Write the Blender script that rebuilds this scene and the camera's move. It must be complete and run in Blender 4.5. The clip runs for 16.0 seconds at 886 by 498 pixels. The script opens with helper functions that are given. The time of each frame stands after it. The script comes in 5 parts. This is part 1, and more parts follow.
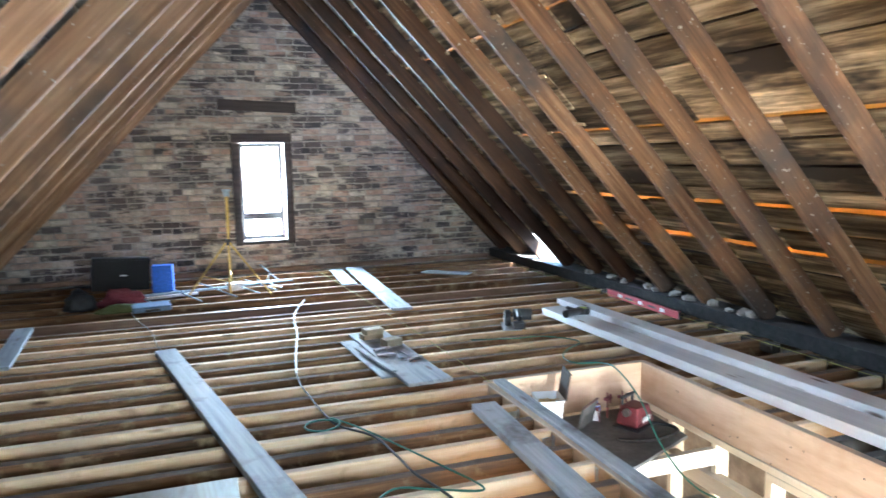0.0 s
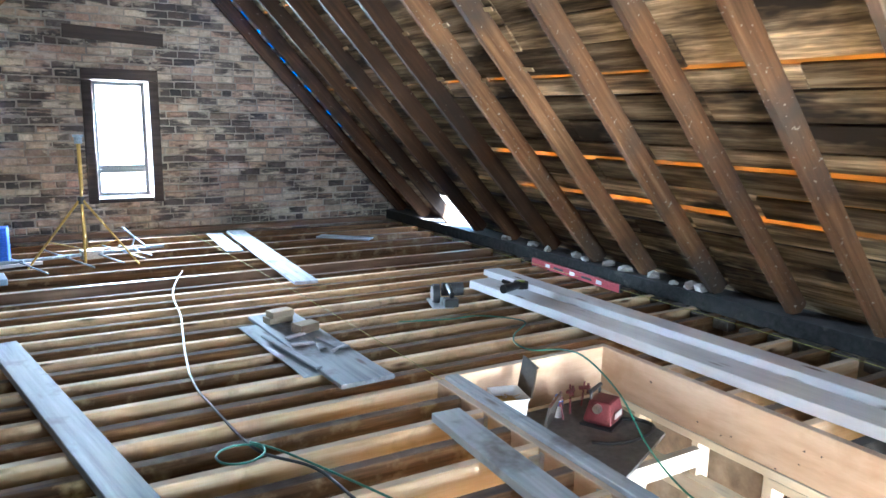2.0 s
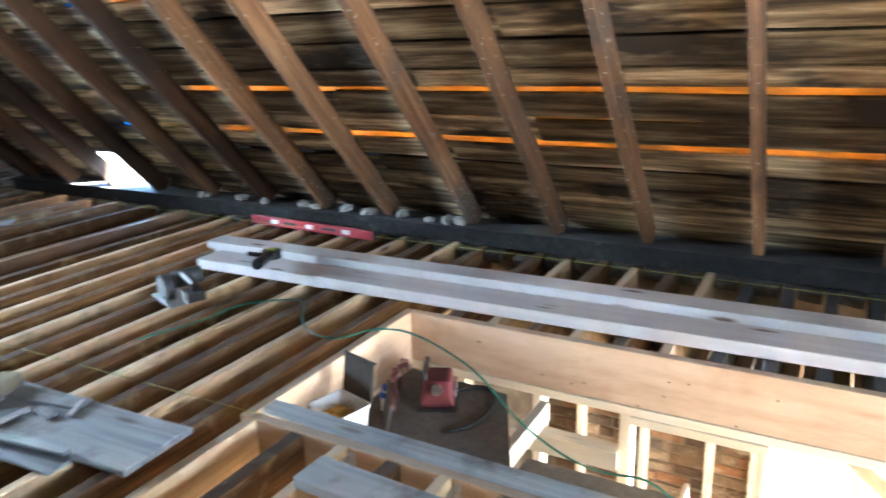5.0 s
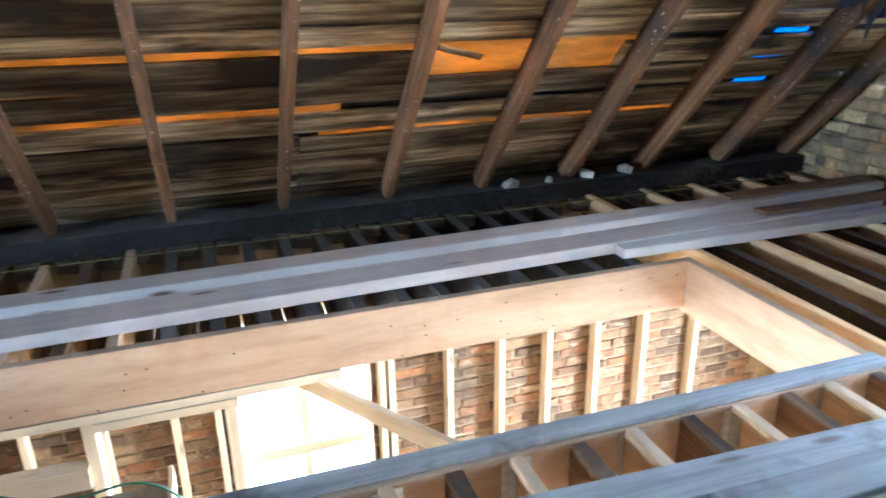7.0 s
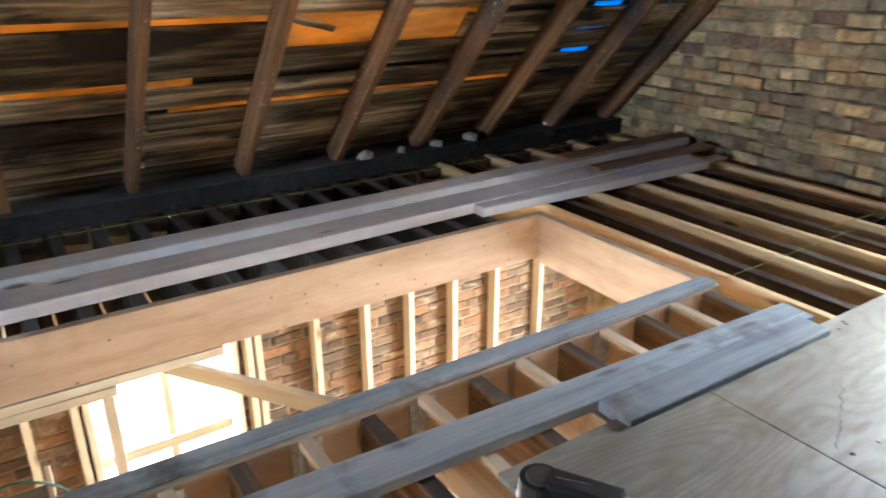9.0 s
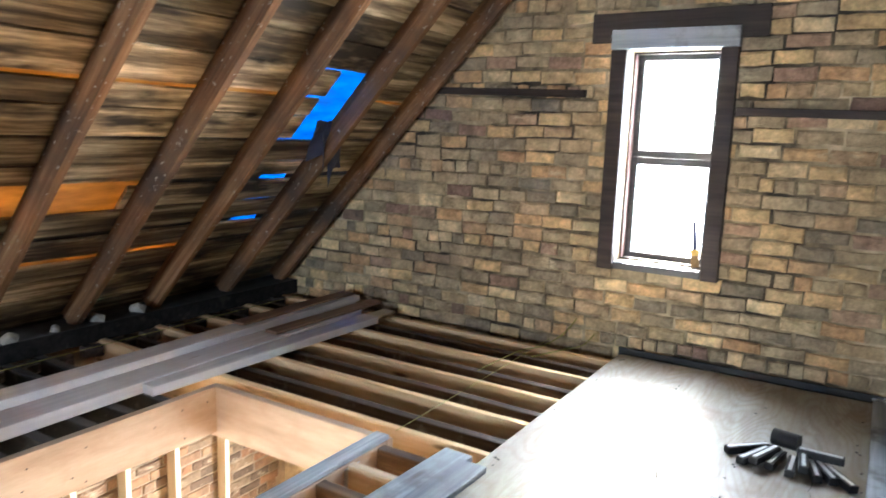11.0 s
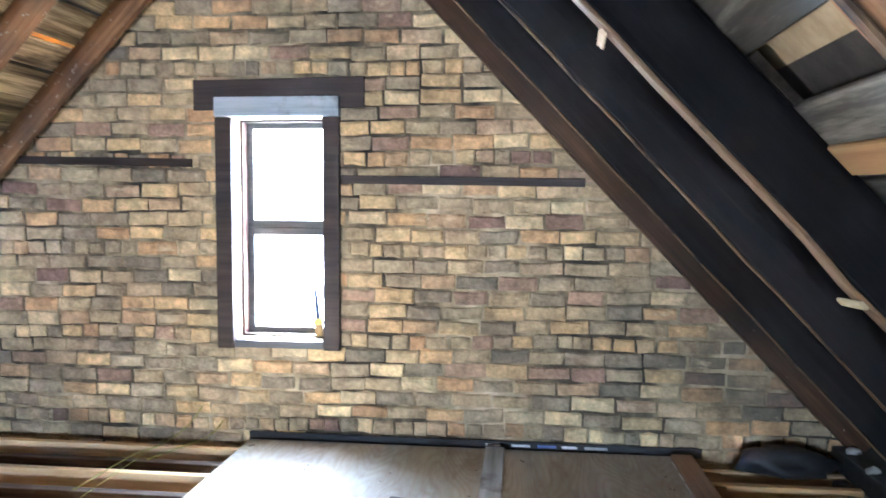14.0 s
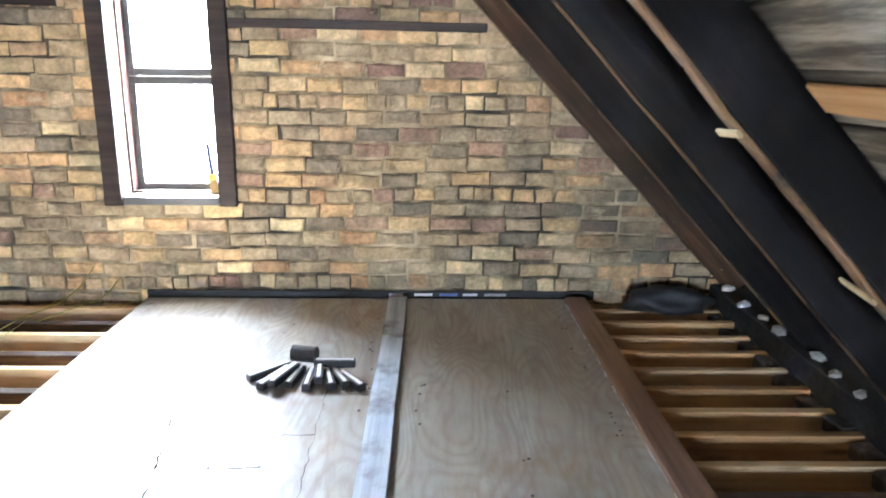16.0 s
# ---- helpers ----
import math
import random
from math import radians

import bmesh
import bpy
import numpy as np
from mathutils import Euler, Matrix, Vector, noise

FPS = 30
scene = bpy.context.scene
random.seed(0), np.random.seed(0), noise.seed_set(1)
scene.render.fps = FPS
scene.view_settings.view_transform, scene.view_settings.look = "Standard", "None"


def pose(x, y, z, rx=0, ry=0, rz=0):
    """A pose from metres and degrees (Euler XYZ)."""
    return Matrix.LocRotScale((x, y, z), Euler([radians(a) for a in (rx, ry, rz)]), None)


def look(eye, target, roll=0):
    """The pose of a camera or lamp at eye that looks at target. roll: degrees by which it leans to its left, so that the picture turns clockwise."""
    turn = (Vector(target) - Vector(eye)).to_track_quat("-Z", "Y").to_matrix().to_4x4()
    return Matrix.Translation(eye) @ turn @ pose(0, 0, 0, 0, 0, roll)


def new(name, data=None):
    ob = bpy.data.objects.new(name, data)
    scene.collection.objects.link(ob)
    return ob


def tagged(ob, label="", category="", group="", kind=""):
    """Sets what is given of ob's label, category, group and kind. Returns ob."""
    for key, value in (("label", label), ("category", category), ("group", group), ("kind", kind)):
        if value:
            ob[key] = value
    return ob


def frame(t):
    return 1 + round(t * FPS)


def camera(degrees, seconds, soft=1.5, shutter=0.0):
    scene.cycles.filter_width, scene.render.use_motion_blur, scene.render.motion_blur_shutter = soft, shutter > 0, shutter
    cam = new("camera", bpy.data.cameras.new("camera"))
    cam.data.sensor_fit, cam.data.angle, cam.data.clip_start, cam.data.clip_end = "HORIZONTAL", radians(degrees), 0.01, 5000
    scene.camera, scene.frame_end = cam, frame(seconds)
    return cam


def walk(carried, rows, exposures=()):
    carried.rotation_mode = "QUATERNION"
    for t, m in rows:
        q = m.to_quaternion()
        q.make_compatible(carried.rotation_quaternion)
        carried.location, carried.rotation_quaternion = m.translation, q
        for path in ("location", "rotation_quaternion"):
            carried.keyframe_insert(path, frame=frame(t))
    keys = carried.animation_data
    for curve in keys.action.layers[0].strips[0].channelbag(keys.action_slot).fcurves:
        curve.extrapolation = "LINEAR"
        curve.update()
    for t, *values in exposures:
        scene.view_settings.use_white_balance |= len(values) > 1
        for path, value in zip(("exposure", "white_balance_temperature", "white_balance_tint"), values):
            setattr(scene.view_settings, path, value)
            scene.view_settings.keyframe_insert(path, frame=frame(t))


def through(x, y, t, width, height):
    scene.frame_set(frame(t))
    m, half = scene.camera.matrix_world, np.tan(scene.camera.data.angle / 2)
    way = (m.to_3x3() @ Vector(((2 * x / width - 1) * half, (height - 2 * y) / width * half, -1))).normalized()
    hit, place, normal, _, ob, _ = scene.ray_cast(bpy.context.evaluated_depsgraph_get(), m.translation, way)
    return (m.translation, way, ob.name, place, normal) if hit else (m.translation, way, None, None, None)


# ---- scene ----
cam = camera(63.7, 16.0, shutter=0.4)
PATH = [
    (0, (0.266, 0.3, 1.293), (0.933, 2.168, 1.042), -1.1),
    (0.5, (0.214, 0.485, 1.27), (1.098, 2.254, 0.974), -1.1),
    (1, (0.218, 0.77, 1.248), (1.165, 2.5, 0.915), -0.8),
    (1.5, (0.22, 0.971, 1.237), (1.198, 2.678, 0.878), 0.3),
    (2, (0.214, 1.222, 1.226), (1.219, 2.912, 0.861), 1.0),
    (2.5, (0.205, 1.45, 1.205), (1.214, 3.138, 0.838), 1.1),
    (3, (0.222, 1.725, 1.183), (1.214, 3.416, 0.791), 0.4),
    (3.2, (0.218, 1.811, 1.184), (1.222, 3.491, 0.769), 0.2),
    (5.3, (0.274, 2.369, 1.238), (2.056, 3.053, 0.642), -1.9),
    (5.5, (0.285, 2.388, 1.216), (2.12, 2.894, 0.601), -1.9),
    (6, (0.285, 2.389, 1.232), (2.156, 2.616, 0.563), -1.6),
    (6.5, (0.299, 2.393, 1.246), (2.174, 2.249, 0.566), -1.7),
    (7, (0.304, 2.427, 1.248), (2.079, 1.825, 0.549), -1.0),
    (7.5, (0.297, 2.46, 1.226), (2.027, 1.752, 0.516), 0.6),
    (8, (0.255, 2.464, 1.186), (2.0, 1.835, 0.436), 0.8),
    (8.5, (0.249, 2.521, 1.208), (1.948, 1.798, 0.439), -0.0),
    (9, (0.262, 2.661, 1.211), (1.812, 1.64, 0.465), -0.2),
    (9.5, (0.229, 2.696, 1.24), (1.63, 1.449, 0.548), 0.7),
    (10, (0.214, 2.747, 1.272), (1.473, 1.306, 0.691), 1.7),
    (10.2, (0.208, 2.767, 1.297), (1.414, 1.26, 0.771), 2.1),
    (12.3, (-0.012, 2.379, 1.316), (0.75, 0.532, 1.222), 0.4),
    (12.5, (-0.044, 2.372, 1.308), (0.659, 0.501, 1.245), 0.4),
    (13, (-0.06, 2.351, 1.318), (0.46, 0.42, 1.281), 0.6),
    (13.5, (-0.061, 2.342, 1.327), (0.29, 0.374, 1.262), 0.5),
    (14, (-0.086, 2.325, 1.34), (0.13, 0.341, 1.21), 0.3),
    (14.5, (-0.114, 2.299, 1.333), (-0.042, 0.313, 1.11), 0.2),
    (15, (-0.147, 2.285, 1.315), (-0.207, 0.311, 1.004), 0.3),
    (15.5, (-0.152, 2.292, 1.305), (-0.256, 0.335, 0.906), 0.6),
    (16, (-0.137, 2.288, 1.277), (-0.173, 0.353, 0.771), 0.6),
]
EXPOSURES = [(0, 5.42, 5500, 3), (1.5, 5.4, 5450, 3), (3, 5.5, 5450, 3), (5.5, 5.4, 5650, 3), (7, 5.0, 5250, 3), (8.5, 4.6, 5800, 4), (10, 4.35, 6550, 8), (12.5, 5.42, 5350, 7), (14, 5.52, 5400, 8), (16, 5.65, 5850, 9)]
walk(cam, [(t, look(eye, target, roll)) for t, eye, target, roll in PATH], EXPOSURES)

# ---- world, sun, window light ----
SUN_WAY = Vector((-0.17, 1.0, -0.82)).normalized()
world = bpy.data.worlds.new("sky")
scene.world = world
world.use_nodes = True
sky = world.node_tree.nodes.new("ShaderNodeTexSky")
sky.sky_type, sky.sun_disc = "NISHITA", False
sky.sun_elevation = math.asin(-SUN_WAY.z)
sky.sun_rotation = math.atan2(-SUN_WAY.x, -SUN_WAY.y)
back = world.node_tree.nodes["Background"]
back.inputs["Strength"].default_value = 0.15
world.node_tree.links.new(sky.outputs["Color"], back.inputs["Color"])
sun = new("sun", bpy.data.lights.new("sun", "SUN"))
sun.data.energy, sun.data.angle, sun.data.color = 5.0, radians(0.53), (1.0, 0.93, 0.82)
sun.matrix_world = look((0, -20, 16), Vector((0, -20, 16)) + SUN_WAY)


def window_light(name, eye, way, width, height, power, color):
    lamp = new(name, bpy.data.lights.new(name, "AREA"))
    lamp.data.shape, lamp.data.size, lamp.data.size_y = "RECTANGLE", width, height
    lamp.data.energy, lamp.data.color = power, color
    lamp.matrix_world = look(eye, Vector(eye) + Vector(way))
    return lamp


SKY_BLUE = (0.80, 0.90, 1.0)
window_light("north_window_light", (1.13, 9.385, 0.93), (0, -1, -0.1), 0.44, 1.08, 12, (0.76, 0.87, 1.0))
window_light("south_window_light", (1.25, -1.805, 1.2), (0, 1, -0.1), 0.44, 1.14, 3.9, SKY_BLUE)
window_light("lower_east_light", (4.50, 2.06, -1.25), (-1, 0, 0), 0.78, 1.5, 15, (1.0, 0.97, 0.92))
window_light("lower_south_light", (2.45, -1.62, -1.35), (0, 1, 0.1), 1.0, 1.6, 13, (1.0, 0.95, 0.88))

# ---- materials ----


def shader(name, rough=0.7, metal=0.0):
    m = bpy.data.materials.new(name)
    m.use_nodes = True
    nt = m.node_tree
    b = nt.nodes["Principled BSDF"]
    b.inputs["Roughness"].default_value, b.inputs["Metallic"].default_value = rough, metal
    return m, nt, b


def noise_tex(nt, vector, scale, detail=5.0, rough=0.6):
    n = nt.nodes.new("ShaderNodeTexNoise")
    n.inputs["Scale"].default_value, n.inputs["Detail"].default_value = scale, detail
    n.inputs["Roughness"].default_value = rough
    nt.links.new(vector, n.inputs["Vector"])
    return n.outputs["Fac"]


def ramp(nt, fac, stops):
    r = nt.nodes.new("ShaderNodeValToRGB")
    e = r.color_ramp.elements
    while len(e) < len(stops):
        e.new(0.5)
    for el, (p, c) in zip(e, stops):
        el.position, el.color = p, (*c, 1) if len(c) == 3 else c
    nt.links.new(fac, r.inputs["Fac"])
    return r.outputs["Color"]


def grey(v):
    return (v, v, v)


def mix(nt, fac, a, b, how="MIX"):
    n = nt.nodes.new("ShaderNodeMix")
    n.data_type, n.blend_type = "RGBA", how
    if isinstance(fac, float):
        n.inputs[0].default_value = fac
    else:
        nt.links.new(fac, n.inputs[0])
    for sock, v in ((n.inputs[6], a), (n.inputs[7], b)):
        if isinstance(v, tuple):
            sock.default_value = (*v, 1)
        else:
            nt.links.new(v, sock)
    return n.outputs[2]


def stretched(nt, source, scale, offset=None):
    """Coordinates scaled axis by axis, shifted by a number of each object's own."""
    mp = nt.nodes.new("ShaderNodeMapping")
    mp.inputs["Scale"].default_value = scale
    if offset is not None:
        add = nt.nodes.new("ShaderNodeVectorMath")
        add.operation = "MULTIPLY_ADD"
        nt.links.new(offset, add.inputs[0])
        add.inputs[1].default_value = (31.0, 17.0, 53.0)
        nt.links.new(source, add.inputs[2])
        source = add.outputs[0]
    nt.links.new(source, mp.inputs["Vector"])
    return mp.outputs["Vector"]


def bump(nt, b, height, strength, dist=0.01):
    n = nt.nodes.new("ShaderNodeBump")
    n.inputs["Strength"].default_value, n.inputs["Distance"].default_value = strength, dist
    nt.links.new(height, n.inputs["Height"])
    nt.links.new(n.outputs["Normal"], b.inputs["Normal"])


def wood(name, stops, grain=(1.2, 26, 26), rough=0.65, spread=(0.7, 1.25), stain=None, knots=0.0, dust=None, relief=0.25, top=None, rings=0.0, gloss=0.3):
    """Sawn timber: grain along the piece's own x, a tone for each piece, stains in patches, knots and pale dust spots."""
    m, nt, b = shader(name, rough)
    b.inputs["Specular IOR Level"].default_value = gloss
    tc, info, geo = (nt.nodes.new("ShaderNode" + k) for k in ("TexCoord", "ObjectInfo", "NewGeometry"))
    v = stretched(nt, tc.outputs["Object"], grain, info.outputs["Random"])
    g = noise_tex(nt, v, 1.0, 6.0, 0.65)
    col = ramp(nt, g, stops)
    tone = nt.nodes.new("ShaderNodeMapRange")
    tone.inputs["To Min"].default_value, tone.inputs["To Max"].default_value = spread
    nt.links.new(info.outputs["Random"], tone.inputs["Value"])
    col = mix(nt, 1.0, col, tone.outputs["Result"], "MULTIPLY")
    if knots:
        kv = stretched(nt, tc.outputs["Object"], (2.2, 9, 9), info.outputs["Random"])
        vo = nt.nodes.new("ShaderNodeTexVoronoi")
        vo.inputs["Scale"].default_value = 1.0
        nt.links.new(kv, vo.inputs["Vector"])
        k = ramp(nt, vo.outputs["Distance"], [(0.06, grey(knots)), (0.16, grey(0.0))])
        col = mix(nt, k, col, (0.09, 0.04, 0.018))
    if stain:
        colour, lo, hi, size = stain
        s = noise_tex(nt, stretched(nt, geo.outputs["Position"], size if isinstance(size, tuple) else (size, size, size)), 1.0, 4.0)
        col = mix(nt, ramp(nt, s, [(lo, grey(0.0)), (hi, grey(1.0))]), col, colour)
    if dust:
        colour, lo, hi = dust
        d = noise_tex(nt, geo.outputs["Position"], 38.0, 2.0)
        col = mix(nt, ramp(nt, d, [(lo, grey(0.0)), (hi, grey(0.85))]), col, colour)
    if rings:
        rv = noise_tex(nt, stretched(nt, tc.outputs["Object"], (0.9, 3.2, 3.2), info.outputs["Random"]), 1.0, 1.0, 0.4)
        saw = nt.nodes.new("ShaderNodeMath")
        saw.operation = "PINGPONG"
        saw.inputs[1].default_value = 0.018
        nt.links.new(rv, saw.inputs[0])
        col = mix(nt, ramp(nt, saw.outputs[0], [(0.0, grey(rings)), (0.012, grey(0.0))]), col, (0.22, 0.15, 0.085))
    if top:
        # upper face greyed: trodden grime, plus window sheen put into the colour
        colour, share = top
        sep = nt.nodes.new("ShaderNodeSeparateXYZ")
        nt.links.new(geo.outputs["Normal"], sep.inputs[0])
        up = ramp(nt, sep.outputs["Z"], [(0.6, grey(0.0)), (0.9, grey(1.0))])
        pn = noise_tex(nt, geo.outputs["Position"], 3.5, 6.0)
        col = mix(nt, mix(nt, 1.0, up, ramp(nt, pn, [(0.3, grey(share * 0.45)), (0.65, grey(share))]), "MULTIPLY"), col, colour)
    nt.links.new(col, b.inputs["Base Color"])
    bump(nt, b, g, relief, 0.006)
    return m


def brick_mat(name, stops, soot, soot_at, pale, pale_at, island=False, value=(0.65, 1.3), streak=(1.0, 1.0, 2.0)):
    """Bricks of mixed colours, one for each brick, blotched, with soot and mortar smears in patches over the wall."""
    m, nt, b = shader(name, 0.9)
    info, geo = nt.nodes.new("ShaderNodeObjectInfo"), nt.nodes.new("ShaderNodeNewGeometry")
    rnd = geo.outputs["Random Per Island"] if island else info.outputs["Random"]
    col = ramp(nt, rnd, stops)
    fine = noise_tex(nt, geo.outputs["Position"], 42.0, 6.0, 0.7)
    mid = noise_tex(nt, geo.outputs["Position"], 11.0, 5.0, 0.65)
    col = mix(nt, 1.0, col, ramp(nt, mid, [(0.25, grey(value[0])), (0.75, grey(value[1]))]), "MULTIPLY")
    col = mix(nt, 0.45, col, ramp(nt, fine, [(0.3, grey(0.45)), (0.7, grey(1.5))]), "MULTIPLY")
    big = noise_tex(nt, stretched(nt, geo.outputs["Position"], streak), 1.1, 5.0, 0.6)
    col = mix(nt, ramp(nt, big, [(soot_at[0], grey(0.0)), (soot_at[1], grey(0.85))]), col, soot)
    sm = noise_tex(nt, stretched(nt, geo.outputs["Position"], (3.0, 3.0, 7.0)), 1.3, 7.0, 0.7)
    col = mix(nt, ramp(nt, sm, [(pale_at[0], grey(0.0)), (pale_at[1], grey(0.8))]), col, pale)
    nt.links.new(col, b.inputs["Base Color"])
    bump(nt, b, fine, 0.7, 0.012)
    return m


def rough_mat(name, stops, scale=20.0, rough=0.85, relief=0.4, big=0.0):
    m, nt, b = shader(name, rough)
    geo = nt.nodes.new("ShaderNodeNewGeometry")
    n = noise_tex(nt, geo.outputs["Position"], scale, 7.0, 0.65)
    col = ramp(nt, n, stops)
    if big:
        g = noise_tex(nt, geo.outputs["Position"], big, 4.0)
        col = mix(nt, 1.0, col, ramp(nt, g, [(0.3, grey(0.55)), (0.7, grey(1.25))]), "MULTIPLY")
    nt.links.new(col, b.inputs["Base Color"])
    bump(nt, b, n, relief, 0.01)
    return m


def plain(name, colour, rough=0.45, metal=0.0, wear=0.25):
    m, nt, b = shader(name, rough, metal)
    geo = nt.nodes.new("ShaderNodeNewGeometry")
    n = noise_tex(nt, geo.outputs["Position"], 60.0, 5.0)
    lo, hi = tuple(c * (1 - wear) for c in colour), tuple(min(1, c * (1 + wear)) for c in colour)
    nt.links.new(ramp(nt, n, [(0.3, lo), (0.7, hi)]), b.inputs["Base Color"])
    return m


def thin(name, colour, through, share):
    """A thin sheet that lets some of the sun through."""
    m, nt, b = shader(name, 0.7)
    geo = nt.nodes.new("ShaderNodeNewGeometry")
    n = noise_tex(nt, stretched(nt, geo.outputs["Position"], (6, 1.5, 6)), 2.0, 5.0)
    col = mix(nt, 1.0, colour, ramp(nt, n, [(0.3, grey(0.55)), (0.7, grey(1.2))]), "MULTIPLY")
    nt.links.new(col, b.inputs["Base Color"])
    tr = nt.nodes.new("ShaderNodeBsdfTranslucent")
    col2 = mix(nt, 1.0, through, ramp(nt, n, [(0.3, grey(0.35)), (0.75, grey(1.2))]), "MULTIPLY")
    nt.links.new(col2, tr.inputs["Color"])
    ms = nt.nodes.new("ShaderNodeMixShader")
    ms.inputs[0].default_value = share
    nt.links.new(b.outputs[0], ms.inputs[1])
    nt.links.new(tr.outputs[0], ms.inputs[2])
    nt.links.new(ms.outputs[0], nt.nodes["Material Output"].inputs["Surface"])
    return m


S_BRICK = [(0.0, (0.20, 0.17, 0.125)), (0.10, (0.34, 0.27, 0.18)), (0.28, (0.49, 0.37, 0.215)), (0.40, (0.34, 0.27, 0.18)), (0.55, (0.66, 0.47, 0.24)), (0.68, (0.55, 0.33, 0.17)), (0.78, (0.44, 0.35, 0.225)), (0.89, (0.80, 0.62, 0.35)), (0.95, (0.40, 0.26, 0.175)), (1.0, (0.26, 0.16, 0.125))]
N_BRICK = [(0.0, (0.09, 0.08, 0.075)), (0.14, (0.17, 0.14, 0.12)), (0.3, (0.33, 0.235, 0.18)), (0.5, (0.49, 0.41, 0.315)), (0.68, (0.39, 0.25, 0.185)), (0.85, (0.40, 0.33, 0.26)), (1.0, (0.55, 0.47, 0.37))]
L_BRICK = [(0.0, (0.08, 0.055, 0.038)), (0.25, (0.21, 0.125, 0.075)), (0.45, (0.27, 0.19, 0.12)), (0.62, (0.11, 0.078, 0.055)), (0.8, (0.29, 0.145, 0.075)), (1.0, (0.19, 0.135, 0.09))]
brick_s = brick_mat("brick_tan", S_BRICK, (0.13, 0.115, 0.085), (0.55, 0.74), (0.70, 0.57, 0.36), (0.61, 0.71), False, (0.45, 1.5))
brick_s_many = brick_mat("brick_tan_many", S_BRICK, (0.13, 0.115, 0.085), (0.55, 0.74), (0.70, 0.57, 0.36), (0.61, 0.71), True, (0.45, 1.5))
brick_n = brick_mat("brick_red", N_BRICK, (0.045, 0.042, 0.045), (0.50, 0.56), (0.54, 0.47, 0.38), (0.54, 0.64), False, (0.65, 1.3), (1.3, 1.3, 5.5))
brick_n_many = brick_mat("brick_red_many", N_BRICK, (0.045, 0.042, 0.045), (0.50, 0.56), (0.54, 0.47, 0.38), (0.54, 0.64), True, (0.65, 1.3), (1.3, 1.3, 5.5))
brick_l = brick_mat("brick_lower", L_BRICK, (0.09, 0.07, 0.055), (0.54, 0.70), (0.50, 0.42, 0.33), (0.58, 0.70))
brick_l_many = brick_mat("brick_lower_many", L_BRICK, (0.09, 0.07, 0.055), (0.54, 0.70), (0.50, 0.42, 0.33), (0.58, 0.70), True)
mortar_s = rough_mat("mortar_sooty", [(0.36, (0.045, 0.038, 0.028)), (0.45, (0.14, 0.11, 0.072)), (0.53, (0.34, 0.27, 0.165)), (0.66, (0.62, 0.50, 0.33))], 2.2, 0.95, 0.8, 6.0)
mortar_n = rough_mat("mortar_pale", [(0.3, (0.26, 0.23, 0.20)), (0.7, (0.46, 0.41, 0.35))], 7.0, 0.95, 0.6, 1.2)
mortar_l = rough_mat("mortar_brown", [(0.3, (0.13, 0.095, 0.065)), (0.5, (0.26, 0.20, 0.145)), (0.7, (0.40, 0.33, 0.25))], 4.0, 0.95, 0.6, 1.5)
plaster = rough_mat("old_plaster", [(0.3, (0.38, 0.34, 0.29)), (0.7, (0.52, 0.48, 0.42))], 5.0, 0.9, 0.3, 0.8)
old_wood = wood("old_joist_wood", [(0.3, (0.05, 0.030, 0.019)), (0.55, (0.18, 0.10, 0.050)), (0.75, (0.40, 0.245, 0.12))], stain=((0.34, 0.25, 0.14), 0.56, 0.74, 7.0), relief=0.5, rough=0.9, gloss=0.12, top=((0.12, 0.115, 0.115), 0.6))
new_pine = wood("new_pine", [(0.3, (0.60, 0.37, 0.19)), (0.55, (0.76, 0.55, 0.34)), (0.75, (0.83, 0.68, 0.48))], spread=(0.85, 1.1), stain=((0.36, 0.22, 0.12), 0.56, 0.74, 5.0), knots=0.9, relief=0.15, rough=0.85, gloss=0.15, top=((0.60, 0.56, 0.51), 0.5))
stud_pine = wood("stud_pine", [(0.3, (0.60, 0.49, 0.35)), (0.7, (0.78, 0.69, 0.54))], spread=(0.85, 1.1), knots=0.8, relief=0.1, top=((0.34, 0.34, 0.34), 0.7))
grey_plank = wood("grey_plank", [(0.3, (0.25, 0.28, 0.325)), (0.5, (0.39, 0.43, 0.48)), (0.75, (0.54, 0.58, 0.63))], rough=0.72, spread=(0.75, 1.1), stain=((0.17, 0.165, 0.17), 0.54, 0.70, 4.0), knots=0.6, relief=0.22)
white_plank = wood("pale_plank", [(0.3, (0.56, 0.555, 0.585)), (0.7, (0.72, 0.705, 0.725))], rough=0.6, spread=(0.9, 1.08), stain=((0.52, 0.49, 0.50), 0.5, 0.7, 2.0), knots=0.9, relief=0.1)
dark_joist = wood("dark_joist", [(0.3, (0.022, 0.014, 0.010)), (0.55, (0.075, 0.042, 0.025)), (0.75, (0.17, 0.10, 0.055))], stain=((0.13, 0.10, 0.07), 0.58, 0.68, 6.0), relief=0.5, rough=0.9, gloss=0.12, top=((0.13, 0.12, 0.115), 0.6))
# New pine lightened: light on the joists' north faces is put into its colour.
lit_pine = wood("lit_pine", [(0.3, (0.66, 0.42, 0.20)), (0.55, (0.80, 0.58, 0.34)), (0.75, (0.84, 0.69, 0.47))], spread=(0.9, 1.08), knots=0.9, relief=0.12, rough=0.8, gloss=0.2)
aged_pine = wood("aged_pine", [(0.3, (0.27, 0.22, 0.155)), (0.7, (0.40, 0.335, 0.245))], relief=0.2)
brown_plank = wood("brown_plank", [(0.3, (0.16, 0.09, 0.055)), (0.7, (0.32, 0.20, 0.13))], rough=0.55, spread=(0.8, 1.2), relief=0.2)
